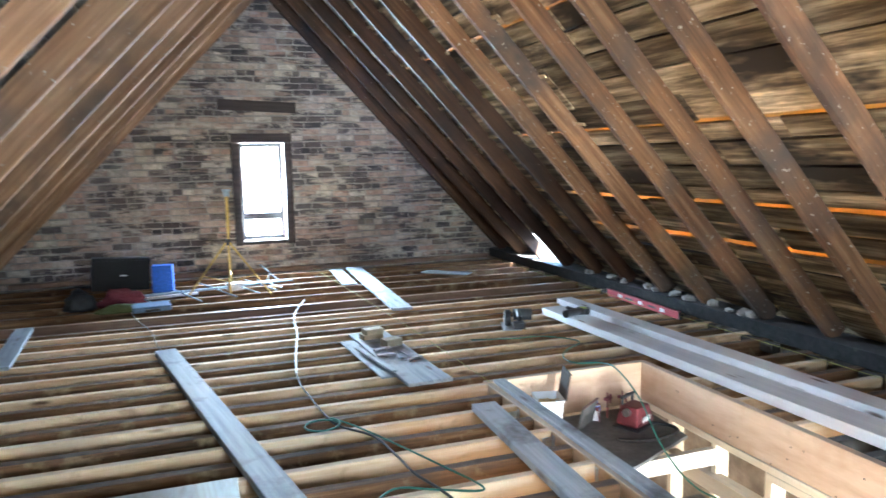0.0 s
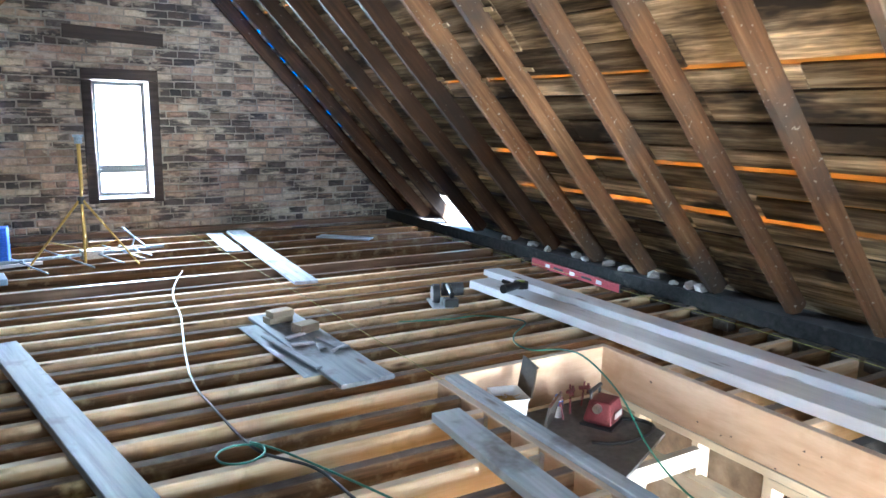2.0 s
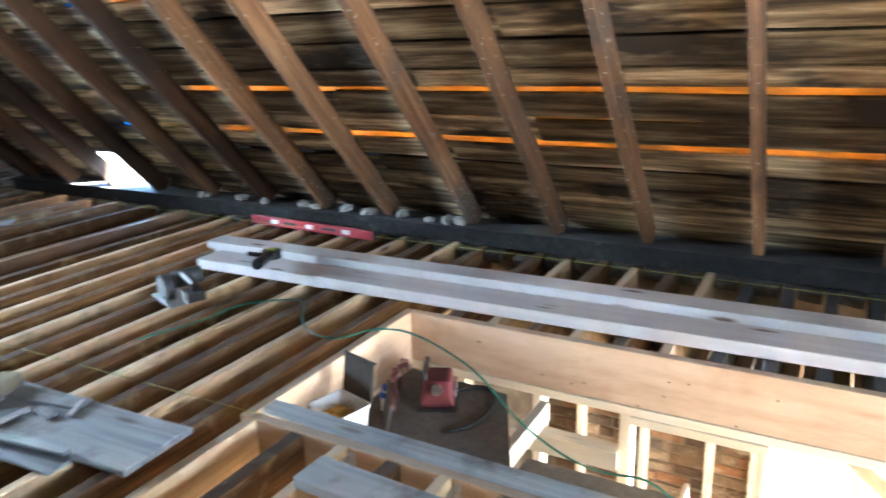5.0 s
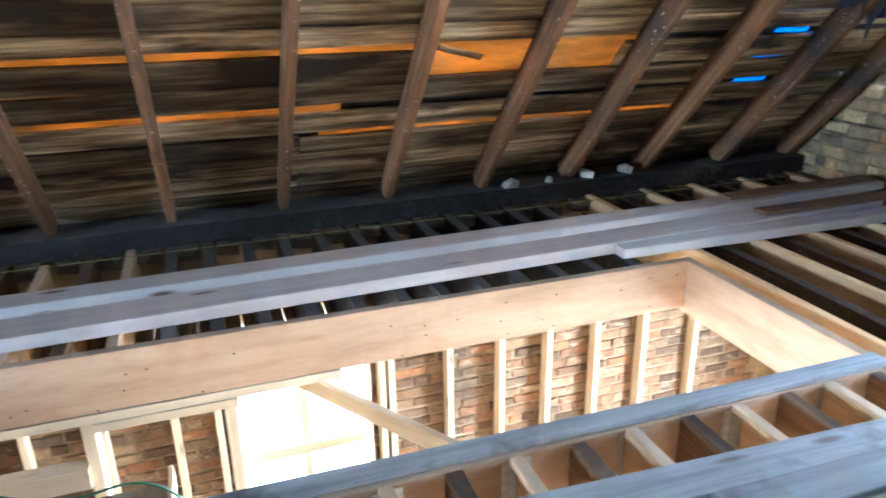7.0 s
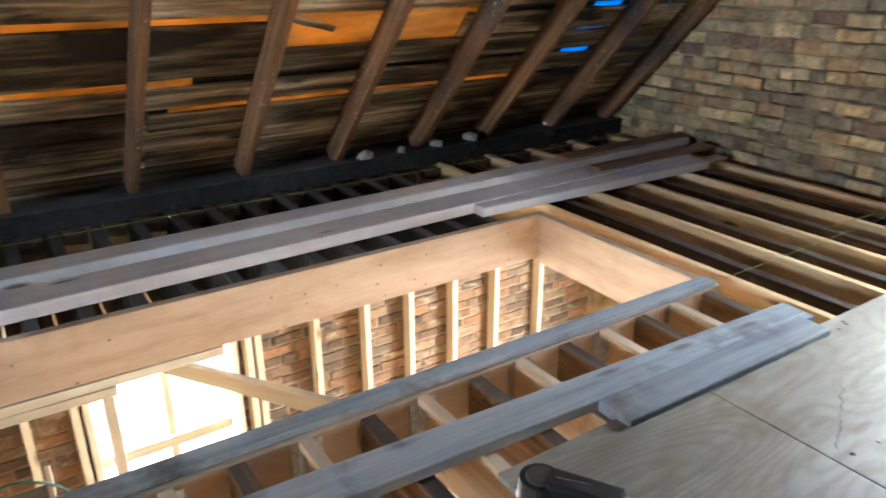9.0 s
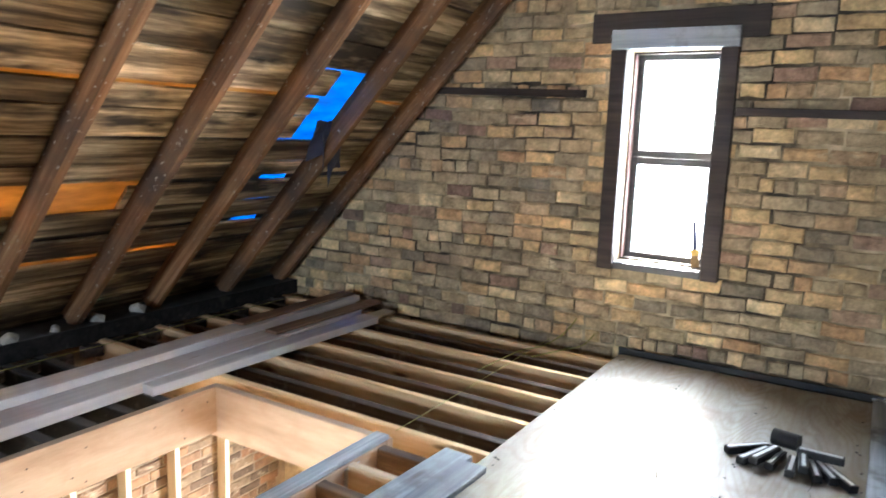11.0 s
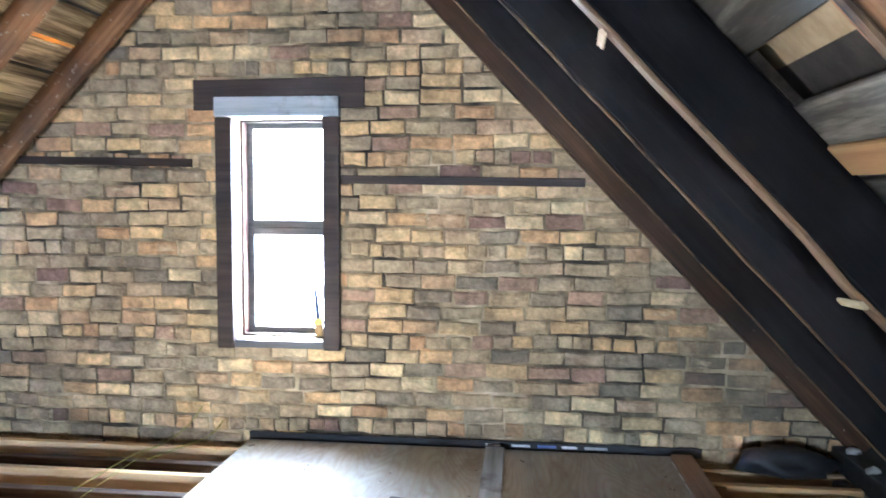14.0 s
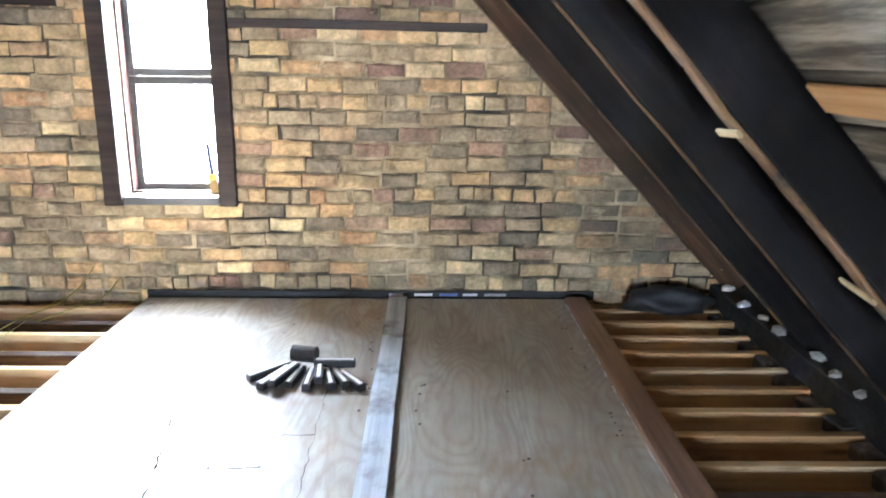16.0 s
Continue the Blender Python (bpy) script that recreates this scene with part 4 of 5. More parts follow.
heap("cloth_heap", "dark red cloth heaped before the television", "cloth", (-0.34, 7.45, -0.004), (0.20, 0.13, 0.12), cloth_red, 3)
heap("dark_bag", "black bag slumped beside the television", "bag", (-0.70, 7.40, -0.004), (0.14, 0.14, 0.13), black_rubber, 5)
heap("green_cloth", "olive green cloth lying on the joists", "cloth", (-0.35, 7.15, -0.004), (0.22, 0.09, 0.05), plain("olive_cloth", (0.10, 0.11, 0.035), 0.9), 8)
tool_tray = thing("tool_case", "flat blue-grey plastic case lying open on the joists", "case", at=pose(-0.10, 7.10, 0.0, 0, 0, 6))
part("tray", boxed(-0.15, 0.17, -0.12, 0.12, 0, 0.05, bev=0.008), plain("slate_plastic", (0.12, 0.19, 0.30), 0.4), tool_tray)
part("grip", boxed(-0.05, 0.07, -0.15, -0.12, 0.01, 0.03, bev=0.004), black_plastic, tool_tray)
timber("plank", (2.80, 8.05, 0.012), (3.20, 7.66, 0.012), 0.16, 0.012, grey_plank, label="short pale board lying near the east eaves", category="plank", group="loose planks")
timber("sleeper", (-1.6, 6.72, 0.006), (4.0, 6.72, 0.006), 0.05, 0.22, brown_plank, label="deep brown old joist where the new ones end", category="joist", group="old floor joists")
timber("wall_plate", (-1.6, NORTH - 0.06, 0.03), (4.0, NORTH - 0.06, 0.03), 0.10, 0.05, brown_plank, label="brown timber ledge along the north gable", category="plate", kind="structure")

# offcuts on the wide board
for i, (x, y, l, w, h, a, mt) in enumerate(((1.45, 5.18, 0.15, 0.085, 0.036, 10, aged_pine), (1.46, 5.17, 0.14, 0.08, 0.072, 14, aged_pine), (1.53, 4.93, 0.13, 0.085, 0.05, 20, aged_pine), (1.44, 4.85, 0.13, 0.03, 0.012, 25, white_plank),
                                            (1.43, 4.70, 0.12, 0.03, 0.012, -4, white_plank), (1.58, 4.66, 0.24, 0.07, 0.010, 100, grey_plank), (1.57, 4.55, 0.10, 0.02, 0.012, 30, white_plank), (1.33, 4.62, 0.62, 0.035, 0.012, 98, grey_plank), (1.50, 4.62, 0.10, 0.035, 0.01, 80, grey_plank))):
    z = 0.027 + h if i != 1 else 0.1
    d = Vector((math.cos(radians(a)), math.sin(radians(a)), 0)) * l / 2
    timber("offcut", Vector((x, y, z)) - d, Vector((x, y, z)) + d, w, h if i != 1 else 0.036, mt, label="small wood offcut lying on a wide grey board", category="offcut", group="wood offcuts", segs=2)


def circular_saw():
    t = thing("circular_saw", "grey and black circular saw resting across two joists", "saw", at=pose(2.56, 5.20, 0.0, 0, 0, -110))
    part("base_plate", boxed(-0.14, 0.14, -0.07, 0.07, 0, 0.004), steel, t)
    part("motor", tube(bmesh.new(), (-0.02, 0.02, 0.09), (-0.02, 0.16, 0.09), 0.045, seg=18), dark_grey, t)
    part("blade_guard", tube(bmesh.new(), (-0.03, -0.045, 0.06), (-0.03, 0.0, 0.06), 0.065, seg=24), dark_grey, t)
    part("blade", tube(bmesh.new(), (-0.03, -0.049, 0.06), (-0.03, -0.046, 0.06), 0.05, seg=28), steel, t)
    part("grip", tube(tube(bmesh.new(), (0.03, 0.05, 0.13), (0.17, 0.05, 0.10), 0.018), (0.17, 0.05, 0.10), (0.12, 0.05, 0.02), 0.016), black_plastic, t)
    part("battery", boxed(0.12, 0.20, 0.0, 0.09, 0.02, 0.075, bev=0.008), black_plastic, t)
    return t


circular_saw()
tape = thing("angle_grinder", "black hand tool with a yellow-green disc on the planks", "tool", at=pose(2.99, 4.96, 0.090, 0, 0, 20))
part("body", tube(bmesh.new(), (-0.12, 0.0, 0.032), (0.06, 0, 0.032), 0.030, 0.026, 16), black_plastic, tape)
part("disc_guard", tube(bmesh.new(), (0.085, 0, 0.006), (0.085, 0, 0.05), 0.052, seg=22), black_plastic, tape)
part("disc", tube(bmesh.new(), (0.085, 0, 0.050), (0.085, 0, 0.056), 0.028, seg=20), plain("lime_plastic", (0.35, 0.42, 0.06), 0.5), tape)
part("side_grip", tube(bmesh.new(), (0.03, 0.02, 0.035), (0.03, 0.11, 0.045), 0.014), black_plastic, tape)

# spirit level leaning by the east eaves
level = thing("spirit_level", "long red box-section spirit level lying on the joist ends", "level", at=span((3.86, 4.85, 0.002), (3.885, 5.92, 0.012), (0, 0, 1)))
part("body", boxed(0, 1.06, -0.012, 0.012, 0, 0.060, bev=0.002), plain("bright_red_paint", (0.36, 0.025, 0.04), 0.45), level)
for x in (0.22, 0.53, 0.84):
    part("vial", boxed(x - 0.03, x + 0.03, -0.014, 0.014, 0.015, 0.045, bev=0.002), white_plastic, level)
for x in (0.36, 0.70):
    part("grip_slot", boxed(x - 0.06, x + 0.06, -0.0135, 0.0135, 0.022, 0.040, bev=0.002), black_plastic, level)
for x in (0.0, 1.06):
    part("end_cap", boxed(x - 0.006, x + 0.006, -0.013, 0.013, -0.001, 0.061, bev=0.002), black_plastic, level)

# broken stones on the eaves plates
srng = random.Random(21)


def rubble(x, y, z, size):
    bm = bmesh.new()
    bmesh.ops.create_icosphere(bm, subdivisions=1, radius=1.0)
    sx, sy, sz = size * srng.uniform(0.7, 1.1), size * srng.uniform(0.9, 1.6), size * srng.uniform(0.6, 0.9)
    for v in bm.verts:
        v.co *= srng.uniform(0.75, 1.15)
        v.co = Vector((v.co.x * sx, v.co.y * sy, max(v.co.z, -0.6) * sz))
    low = min(v.co.z for v in bm.verts)
    ob = part("rubble_stone", bm, stone, None)
    ob.location = (x, y, z - low)
    ob.rotation_euler = (0, 0, srng.uniform(0, 6))
    return tagged(ob, "pale lump of broken mortar on the eaves plate", "stone", "rubble on the eaves")


for y in (6.6, 6.23, 5.98, 5.62, 5.50, 5.26, 5.05, 4.80, 4.58, 4.45, 4.36, 0.45, -0.1):
    rubble(4.11 + srng.uniform(-0.02, 0.02), y, 0.094, srng.uniform(0.036, 0.062))
rubble(4.10, 0.70, 0.094, 0.052)
rubble(4.13, 0.18, 0.094, 0.045)
for y in (-1.37, -1.1, -0.92, -0.74, -0.45, -0.28, -0.1, 0.15, 0.4):
    rubble(-1.74 + srng.uniform(-0.02, 0.02), y, 0.094, srng.uniform(0.025, 0.045))

pocket_mesh = timber_mesh("pocket_brick", 0.11, 0.075, 0.065, rough_mat("sooty_brick", [(0.3, (0.02, 0.019, 0.019)), (0.55, (0.07, 0.06, 0.055)), (0.75, (0.22, 0.20, 0.18))], 16.0, 0.95, 0.6), 3, 0.006, 0.008)
for i in range(44):
    y = JOIST_0 + (i - 20.5) * JOIST_STEP + srng.uniform(-0.01, 0.01)
    if SOUTH + 0.1 < y < 6.2:
        ob = new("pocket_brick", pocket_mesh)
        ob.matrix_basis = pose(4.015 + srng.uniform(-0.02, 0.02), y - 0.055, -0.018 + srng.uniform(-0.012, 0.018), srng.uniform(-4, 4), srng.uniform(-5, 5), 90 + srng.uniform(-8, 8))
        tagged(ob, "sooty loose brick packed between the joist ends", "brick", "packing bricks at the eaves")

for i in range(12):
    y = JOIST_0 + (i - 20.5) * JOIST_STEP + srng.uniform(-0.01, 0.01)
    ob = new("pocket_brick", pocket_mesh)
    ob.matrix_basis = pose(-1.655 + srng.uniform(-0.02, 0.02), y - 0.055, -0.018 + srng.uniform(-0.012, 0.018), srng.uniform(-4, 4), srng.uniform(-5, 5), 90 + srng.uniform(-8, 8))
    tagged(ob, "sooty loose brick packed between the joist ends", "brick", "packing bricks at the eaves")
heap("crumpled_membrane", "crumpled black membrane at the foot of the gable", "membrane", (-1.42, -1.36, -0.004), (0.24, 0.10, 0.10), black_rubber, 12)

# pale slips standing in for light through the board gaps behind the upper rafters
for i, y in enumerate(RAFTER_Y[11:17]):
    for ss in (1.02, 1.52, 2.02, 2.50):
        sq = ss + srng.uniform(-0.06, 0.06)
        timber("lath_stub", roof_point(1, sq, y - 0.03 - srng.uniform(0.05, 0.09), 0.128), roof_point(1, sq + srng.uniform(-0.02, 0.02), y + 0.03 + srng.uniform(0.0, 0.03), 0.128), 0.03, 0.010, stub_wood, up=slope(1)[1],
               label="pale slip behind a rafter, standing in for light through a gap", category="lath", group="lath stubs", segs=1, jit=0.003)

# ---- cords, strings, hoses ----
cord("power_cord", [(1.24, 6.90, 0.012), (1.11, 6.48, 0.012), (1.03, 6.1, 0.012), (0.99, 5.65, 0.012), (0.95, 5.38, 0.012), (0.88, 4.95, 0.012), (0.83, 4.58, 0.012)], 0.006, white_cord, "white extension cord snaking over the joists", "cord")
cord("extension_lead", [(0.83, 4.58, 0.012), (0.82, 4.35, 0.012), (0.835, 4.12, 0.012), (0.86, 3.80, 0.012), (0.90, 3.62, 0.010), (1.02, 3.43, 0.012), (1.06, 3.17, 0.012), (1.08, 2.97, 0.012), (1.14, 2.75, 0.012), (1.2, 2.3, 0.012)], 0.006, black_rubber, "black extension lead lying over the joists", "cord")
ring = [(0.82 + 0.085 * math.cos(a * 0.6), 3.64 + 0.08 * math.sin(a * 0.6), 0.014 + 0.001 * a) for a in range(0, 13)]
cord("air_hose", ring + [(0.95, 3.62, 0.014), (1.05, 3.40, 0.013), (1.20, 3.02, 0.013), (1.29, 2.74, 0.013), (1.12, 2.80, 0.013), (0.96, 2.87, 0.013), (0.8, 2.7, 0.02)], 0.0045, green_rubber, "green rubber air hose looped over the joists", "hose")
cord("air_hose", [(2.10, 4.9, 0.012), (2.39, 4.81, 0.012), (2.62, 4.78, 0.012), (2.78, 4.56, 0.012), (2.58, 4.38, 0.012), (2.48, 4.24, 0.012), (2.49, 4.10, 0.012), (2.60, 3.99, 0.030), (2.56, 3.76, 0.060), (2.52, 3.48, -0.02), (2.50, 3.28, -0.18), (2.50, 3.10, -0.28), (2.50, 2.95, -0.31), (2.50, 2.78, -0.30), (2.50, 2.65, -0.40), (2.52, 2.50, -0.7), (2.5, 2.5, -1.4), (2.5, 2.6, -2.9)], 0.0045, green_rubber, "green rubber air hose hanging into the opening", "hose")
cord("mason_line", [(3.86, NORTH - 0.4, 0.03), (3.86, 3.0, 0.028), (3.86, SOUTH + 0.05, 0.03)], 0.0018, yellow_cord, "taut yellow string along the east eaves", "string")
cord("mason_line", [(1.66, NORTH - 0.2, 0.01), (1.80, 6.0, 0.008), (1.845, 3.95, 0.012)], 0.0016, yellow_cord, "taut yellow string across the joists to the north gable", "string")
cord("mason_line", [(1.835, 0.26, 0.02), (1.85, -0.62, 0.02), (1.87, SOUTH + 0.02, 0.02)], 0.0013, yellow_cord, "taut yellow string across the joists to the south gable", "string")
cord("thin_cable", [(1.70, SOUTH + 0.012, 0.18), (1.76, SOUTH + 0.08, 0.08), (1.84, SOUTH + 0.22, 0.02), (1.93, SOUTH + 0.34, 0.004), (1.96, SOUTH + 0.8, 0.002)], 0.003, yellow_cord, "thin pale cable dropping down the south gable", "cable")
cord("thin_cable", [(1.58, SOUTH + 0.012, 0.10), (1.62, SOUTH + 0.10, 0.04), (1.72, SOUTH + 0.24, 0.02), (1.82, SOUTH + 0.40, 0.004)], 0.003, yellow_cord, "thin pale cable lying at the foot of the gable", "cable")
cord("ground_wire", [(-0.25, 7.0, 0.01), (-0.20, 6.7, 0.01), (-0.12, 6.4, 0.008), (-0.05, 6.1, 0.008), (0.0, 5.7, 0.008), (0.05, 5.4, 0.008)], 0.004, dark_grey, "dark thin wire hanging over the joists", "wire")
cord("ground_wire", [(0.16, 4.95, -0.01), (0.20, 4.6, -0.01), (0.28, 4.3, -0.01), (0.30, 4.0, -0.01), (0.38, 3.7, -0.01)], 0.004, dark_grey, "dark thin wire beside a long plank", "wire")

# ---- tools on the platform ----


def compressor():
    t = thing("pneumatic_nailer_case", "dark red tool with raised grips standing on the platform", "power tool", at=pose(2.66, 3.72, -0.282, 0, 0, 25))
    bm = boxed(-0.09, 0.10, -0.075, 0.075, 0.014, 0.13, bev=0.02)
    for v in bm.verts:
        if v.co.z > 0.09:
            v.co.x *= 0.75
            v.co.y *= 0.8
    part("housing", bm, red_plastic, t)
    part("skid", boxed(-0.10, 0.11, -0.085, 0.085, 0.0, 0.014, bev=0.003), black_plastic, t)
    part("label_plate", boxed(-0.04, 0.05, -0.078, -0.074, 0.045, 0.075), white_plastic, t, "pale label without readable writing")
    part("gauge", tube(bmesh.new(), (-0.10, 0.0, 0.10), (-0.075, 0.0, 0.10), 0.022, seg=16), steel, t)
    part("carry_grip", tube(tube(tube(bmesh.new(), (-0.05, 0.05, 0.12), (-0.05, 0.05, 0.17), 0.008), (0.06, 0.05, 0.12), (0.06, 0.05, 0.17), 0.008), (-0.06, 0.05, 0.17), (0.07, 0.05, 0.17), 0.011), black_plastic, t)
    return t


compressor()
for i, (x, y, a) in enumerate(((2.58, 3.88, 15), (2.70, 3.93, -20), (2.50, 3.84, 40))):
    c = thing("bar_clamp", "dark red bar clamp leaning on the platform", "clamp", "bar clamps", at=pose(x, y, -0.282, 0, 0, a))
    c.scale = (0.75, 0.75, 0.62)
    part("bar", tube(bmesh.new(), (0, 0, 0.0), (0.03, 0.03, 0.24 - 0.03 * i), 0.007, seg=8), red_plastic, c)
    part("jaw", boxed(-0.015, 0.07, 0.012, 0.032, 0.17 - 0.03 * i, 0.20 - 0.03 * i, bev=0.004), red_plastic, c)
    part("grip", tube(bmesh.new(), (0.055, 0.022, 0.13 - 0.03 * i), (0.055, 0.022, 0.22 - 0.03 * i), 0.010), red_plastic, c)
bottle = thing("water_bottle", "small clear and blue plastic bottle on the platform", "bottle", at=pose(2.50, 3.885, -0.281))
bottle.scale = (0.85, 0.85, 0.85)
part("body", tube(bmesh.new(), (0, 0, 0), (0, 0, 0.11), 0.030, 0.028, 18), white_plastic, bottle)
part("wrapper", tube(bmesh.new(), (0, 0, 0.075), (0, 0, 0.105), 0.0315, seg=18), blue_plastic, bottle, "blue paper wrapper")
part("cap", tube(bmesh.new(), (0, 0, 0.11), (0, 0, 0.135), 0.018, seg=14), blue_plastic, bottle)
panel = thing("leaning_panel", "small dark grey board with a brown edge leaning on the platform", "board", at=pose(2.40, 3.83, -0.281, 12, 0, 36))
part("board", boxed(-0.11, 0.11, -0.006, 0.006, 0.001, 0.135, bev=0.002), deck_grey, panel)
part("edging", boxed(-0.11, 0.11, -0.007, 0.007, 0.1355, 0.143, bev=0.002), red_brown, panel, "dark red-brown edging")
cord("power_cord", [(2.74, 3.68, -0.265), (2.83, 3.62, -0.271), (2.82, 3.53, -0.273), (2.66, 3.48, -0.273), (2.52, 3.50, -0.273), (2.44, 3.56, -0.273)], 0.009, black_rubber, "thick black cord curled on the platform", "cord")
tub = thing("screw_tub", "white plastic tub of brass screws with its brown lid open", "tub", at=pose(2.175, 3.875, -0.281, 0, 0, -105))
tub.scale = (0.80, 0.80, 0.95)
bm = bmesh.new()
loops = []
for z, w, d in ((0.0, 0.092, 0.074), (0.004, 0.098, 0.080), (0.185, 0.112, 0.094), (0.186, 0.118, 0.100), (0.20, 0.119, 0.101), (0.20, 0.114, 0.096), (0.008, 0.094, 0.076)):
    corner = 0.022
    loops.append([bm.verts.new((sx * (w - corner) + corner * math.cos(a), sy * (d - corner) + corner * math.sin(a), z)) for sx, sy, a0 in ((1, 1, 0), (-1, 1, 90), (-1, -1, 180), (1, -1, 270)) for a in (radians(a0), radians(a0 + 30), radians(a0 + 60), radians(a0 + 90))])
for la, lb in zip(loops, loops[1:]):
    for q in range(16):
        bm.faces.new((la[q], la[(q + 1) % 16], lb[(q + 1) % 16], lb[q]))
bm.faces.new(loops[0][::-1])
bm.faces.new(loops[-1])
part("body", bm, white_plastic, tub)
lid = part("lid", boxed(-0.108, 0.108, -0.006, 0.006, 0, 0.16, bev=0.004), brown_card, tub, "brown lid standing open")
lid.matrix_basis = pose(0.0, 0.108, 0.196, -10, 0, 0)
part("lid_rim", boxed(-0.114, 0.114, -0.003, 0.010, 0.160, 0.170, bev=0.002), brown_card, lid)
part("screws", boxed(-0.092, 0.092, -0.074, 0.074, 0.009, 0.150, bev=0.02), brass, tub)
for i in range(60):
    a = srng.uniform(0, 3.14)
    p = Vector((srng.uniform(-0.07, 0.07), srng.uniform(-0.07, 0.07), 0.152 + srng.uniform(0, 0.02)))
    d = Vector((math.cos(a), math.sin(a), srng.uniform(-0.25, 0.25))) * 0.022
    part("screw", tube(bmesh.new(), p - d, p + d, 0.003, 0.002, 5), brass, tub)

# ---- things on the plywood and at the south gable ----
nailer = thing("coil_nailer", "black pneumatic nailer lying on its side on the plywood", "nailer", at=pose(1.265, 1.705, 0.021, 0, 0, -142))
nailer.scale = (0.9, 0.9, 0.9)
part("magazine", tube(bmesh.new(), (-0.02, 0.0, 0.002), (-0.02, 0.0, 0.062), 0.062, 0.056, seg=24), black_plastic, nailer)
part("magazine_lid", tube(bmesh.new(), (-0.02, 0.0, 0.0625), (-0.02, 0.0, 0.070), 0.040, 0.034, seg=24), dark_grey, nailer)
bm = boxed(0.0, 0.20, -0.045, 0.035, 0.004, 0.078, bev=0.014)
for v in bm.verts:
    if v.co.x > 0.12:
        v.co.z = 0.004 + (v.co.z - 0.004) * 0.72
part("housing", bm, black_plastic, nailer)
part("grip", tube(bmesh.new(), (0.09, -0.03, 0.032), (0.05, -0.19, 0.028), 0.021, 0.019, 12), dark_grey, nailer)
part("nose", boxed(0.195, 0.25, -0.018, 0.018, 0.012, 0.045, bev=0.004), steel, nailer)
part("seam", boxed(0.02, 0.12, -0.010, -0.007, 0.0775, 0.0795), steel, nailer)

pile = thing("nail_strip_pile", "heap of black and grey collated nail strips on the plywood", "nail strips", at=pose(0.33, -0.40, 0.021, 0, 0, 4))
for i, (x, y, a, l, h) in enumerate(((0.16, 0.0, 62, 0.20, 0.0), (0.12, 0.02, 66, 0.19, 0.02), (0.08, 0.0, 75, 0.17, 0.0), (0.02, 0.03, 86, 0.16, 0.0), (-0.02, 0.02, 92, 0.14, 0.02), (-0.06, 0.03, 100, 0.15, 0.0), (-0.10, 0.02, 112, 0.16, 0.0), (-0.15, 0.05, 122, 0.17, 0.0), (0.19, -0.06, 40, 0.20, 0.0), (-0.08, -0.05, 175, 0.17, 0.035))):
    b = part("strip", boxed(-l / 2, l / 2, -0.018, 0.018, 0, 0.03, bev=0.003), black_plastic, pile)
    b.matrix_basis = pose(x, y, h, 0, 0, a)
    g = part("paper_band", boxed(-l / 2 + 0.008, l / 2 - 0.008, -0.007, 0.007, 0.0295, 0.0325), white_plastic, pile, "pale paper band")
    g.matrix_basis = pose(x, y, h, 0, 0, a)
part("roll", tube(bmesh.new(), (0.0, -0.10, 0.065), (0.10, -0.13, 0.065), 0.035, seg=18), black_plastic, pile)

mem = thing("membrane_strip", "black building membrane along the foot of the gable", "membrane")
part("sheet", boxed(-1.05, 1.42, SOUTH + 0.012, SOUTH + 0.020, 0.0, 0.05), black_rubber, mem)
for x, w, m in ((-0.10, 0.10, white_plastic), (0.05, 0.08, white_plastic), (-0.24, 0.10, plain("blue_print", (0.10, 0.16, 0.42), 0.5)), (-0.36, 0.08, white_plastic), (-0.50, 0.12, plain("grey_print", (0.35, 0.36, 0.38), 0.5))):
    part("printed_bar", boxed(x - w / 2, x + w / 2, SOUTH + 0.020, SOUTH + 0.022, 0.022, 0.036), m, mem)
brush = thing("paint_brush", "wooden-handled brush leaning in the window corner", "brush", at=pose(1.045, SOUTH - 0.10, 0.571, 6, 7, 0))
part("bristles", boxed(-0.022, 0.022, -0.010, 0.010, 0.0, 0.07, bev=0.004), plain("bristle", (0.25, 0.17, 0.08), 0.9), brush)
part("ferrule", boxed(-0.023, 0.023, -0.011, 0.011, 0.07, 0.105, bev=0.003), yellow_metal, brush)
part("shaft", tube(bmesh.new(), (0, 0, 0.105), (0, 0, 0.27), 0.014, 0.009, 10), plain("dark_blue_paint", (0.03, 0.05, 0.12), 0.4), brush)

# two orange laths left between the west rafters
for s_at in (2.60, 2.88):
    timber("roof_lath", roof_point(-1, s_at, 0.897, 0.141), roof_point(-1, s_at + 0.01, 1.555, 0.141), 0.072, 0.012, orange_wood, up=slope(-1)[1],
           label="orange-tan sawn lath nailed under the dark west roof boards", category="lath", group="west roof laths", segs=3)

timber("broken_board", roof_point(1, 3.24, 1.335, 0.170), roof_point(1, 3.325, 1.10, 0.172), 0.035, 0.014, roof_wood, up=slope(1)[1],
       label="broken end of a dark roof board across a gap", category="board", segs=3, jit=0.004)

# tarpaulin rag hanging in the torn roof
bm = bmesh.new()
cols, rows_n = 8, 9
grid = [[bm.verts.new(roof_point(1, 2.70 + 0.05 * j * (0.6 + 0.4 * math.sin(i * 1.9 + 1) ** 2), -1.0 + 0.045 * i * (1 - 0.04 * j), 0.13 - 0.026 * j * (0.4 + 0.6 * math.sin(i * 0.9) ** 2) + 0.010 * math.sin(i * 2.3 + j))) for j in range(rows_n)] for i in range(cols)]
for i in range(cols - 1):
    for j in range(rows_n - 1):
        if not (j > 5 and i in (1, 4, 6)):
            bm.faces.new((grid[i][j], grid[i + 1][j], grid[i + 1][j + 1], grid[i][j + 1]))
tagged(part("tarpaulin_rag", bm, plain("dark_blue_plastic", (0.018, 0.022, 0.05), 0.5), None), "torn dark blue plastic rag hanging from the roof", "rag")

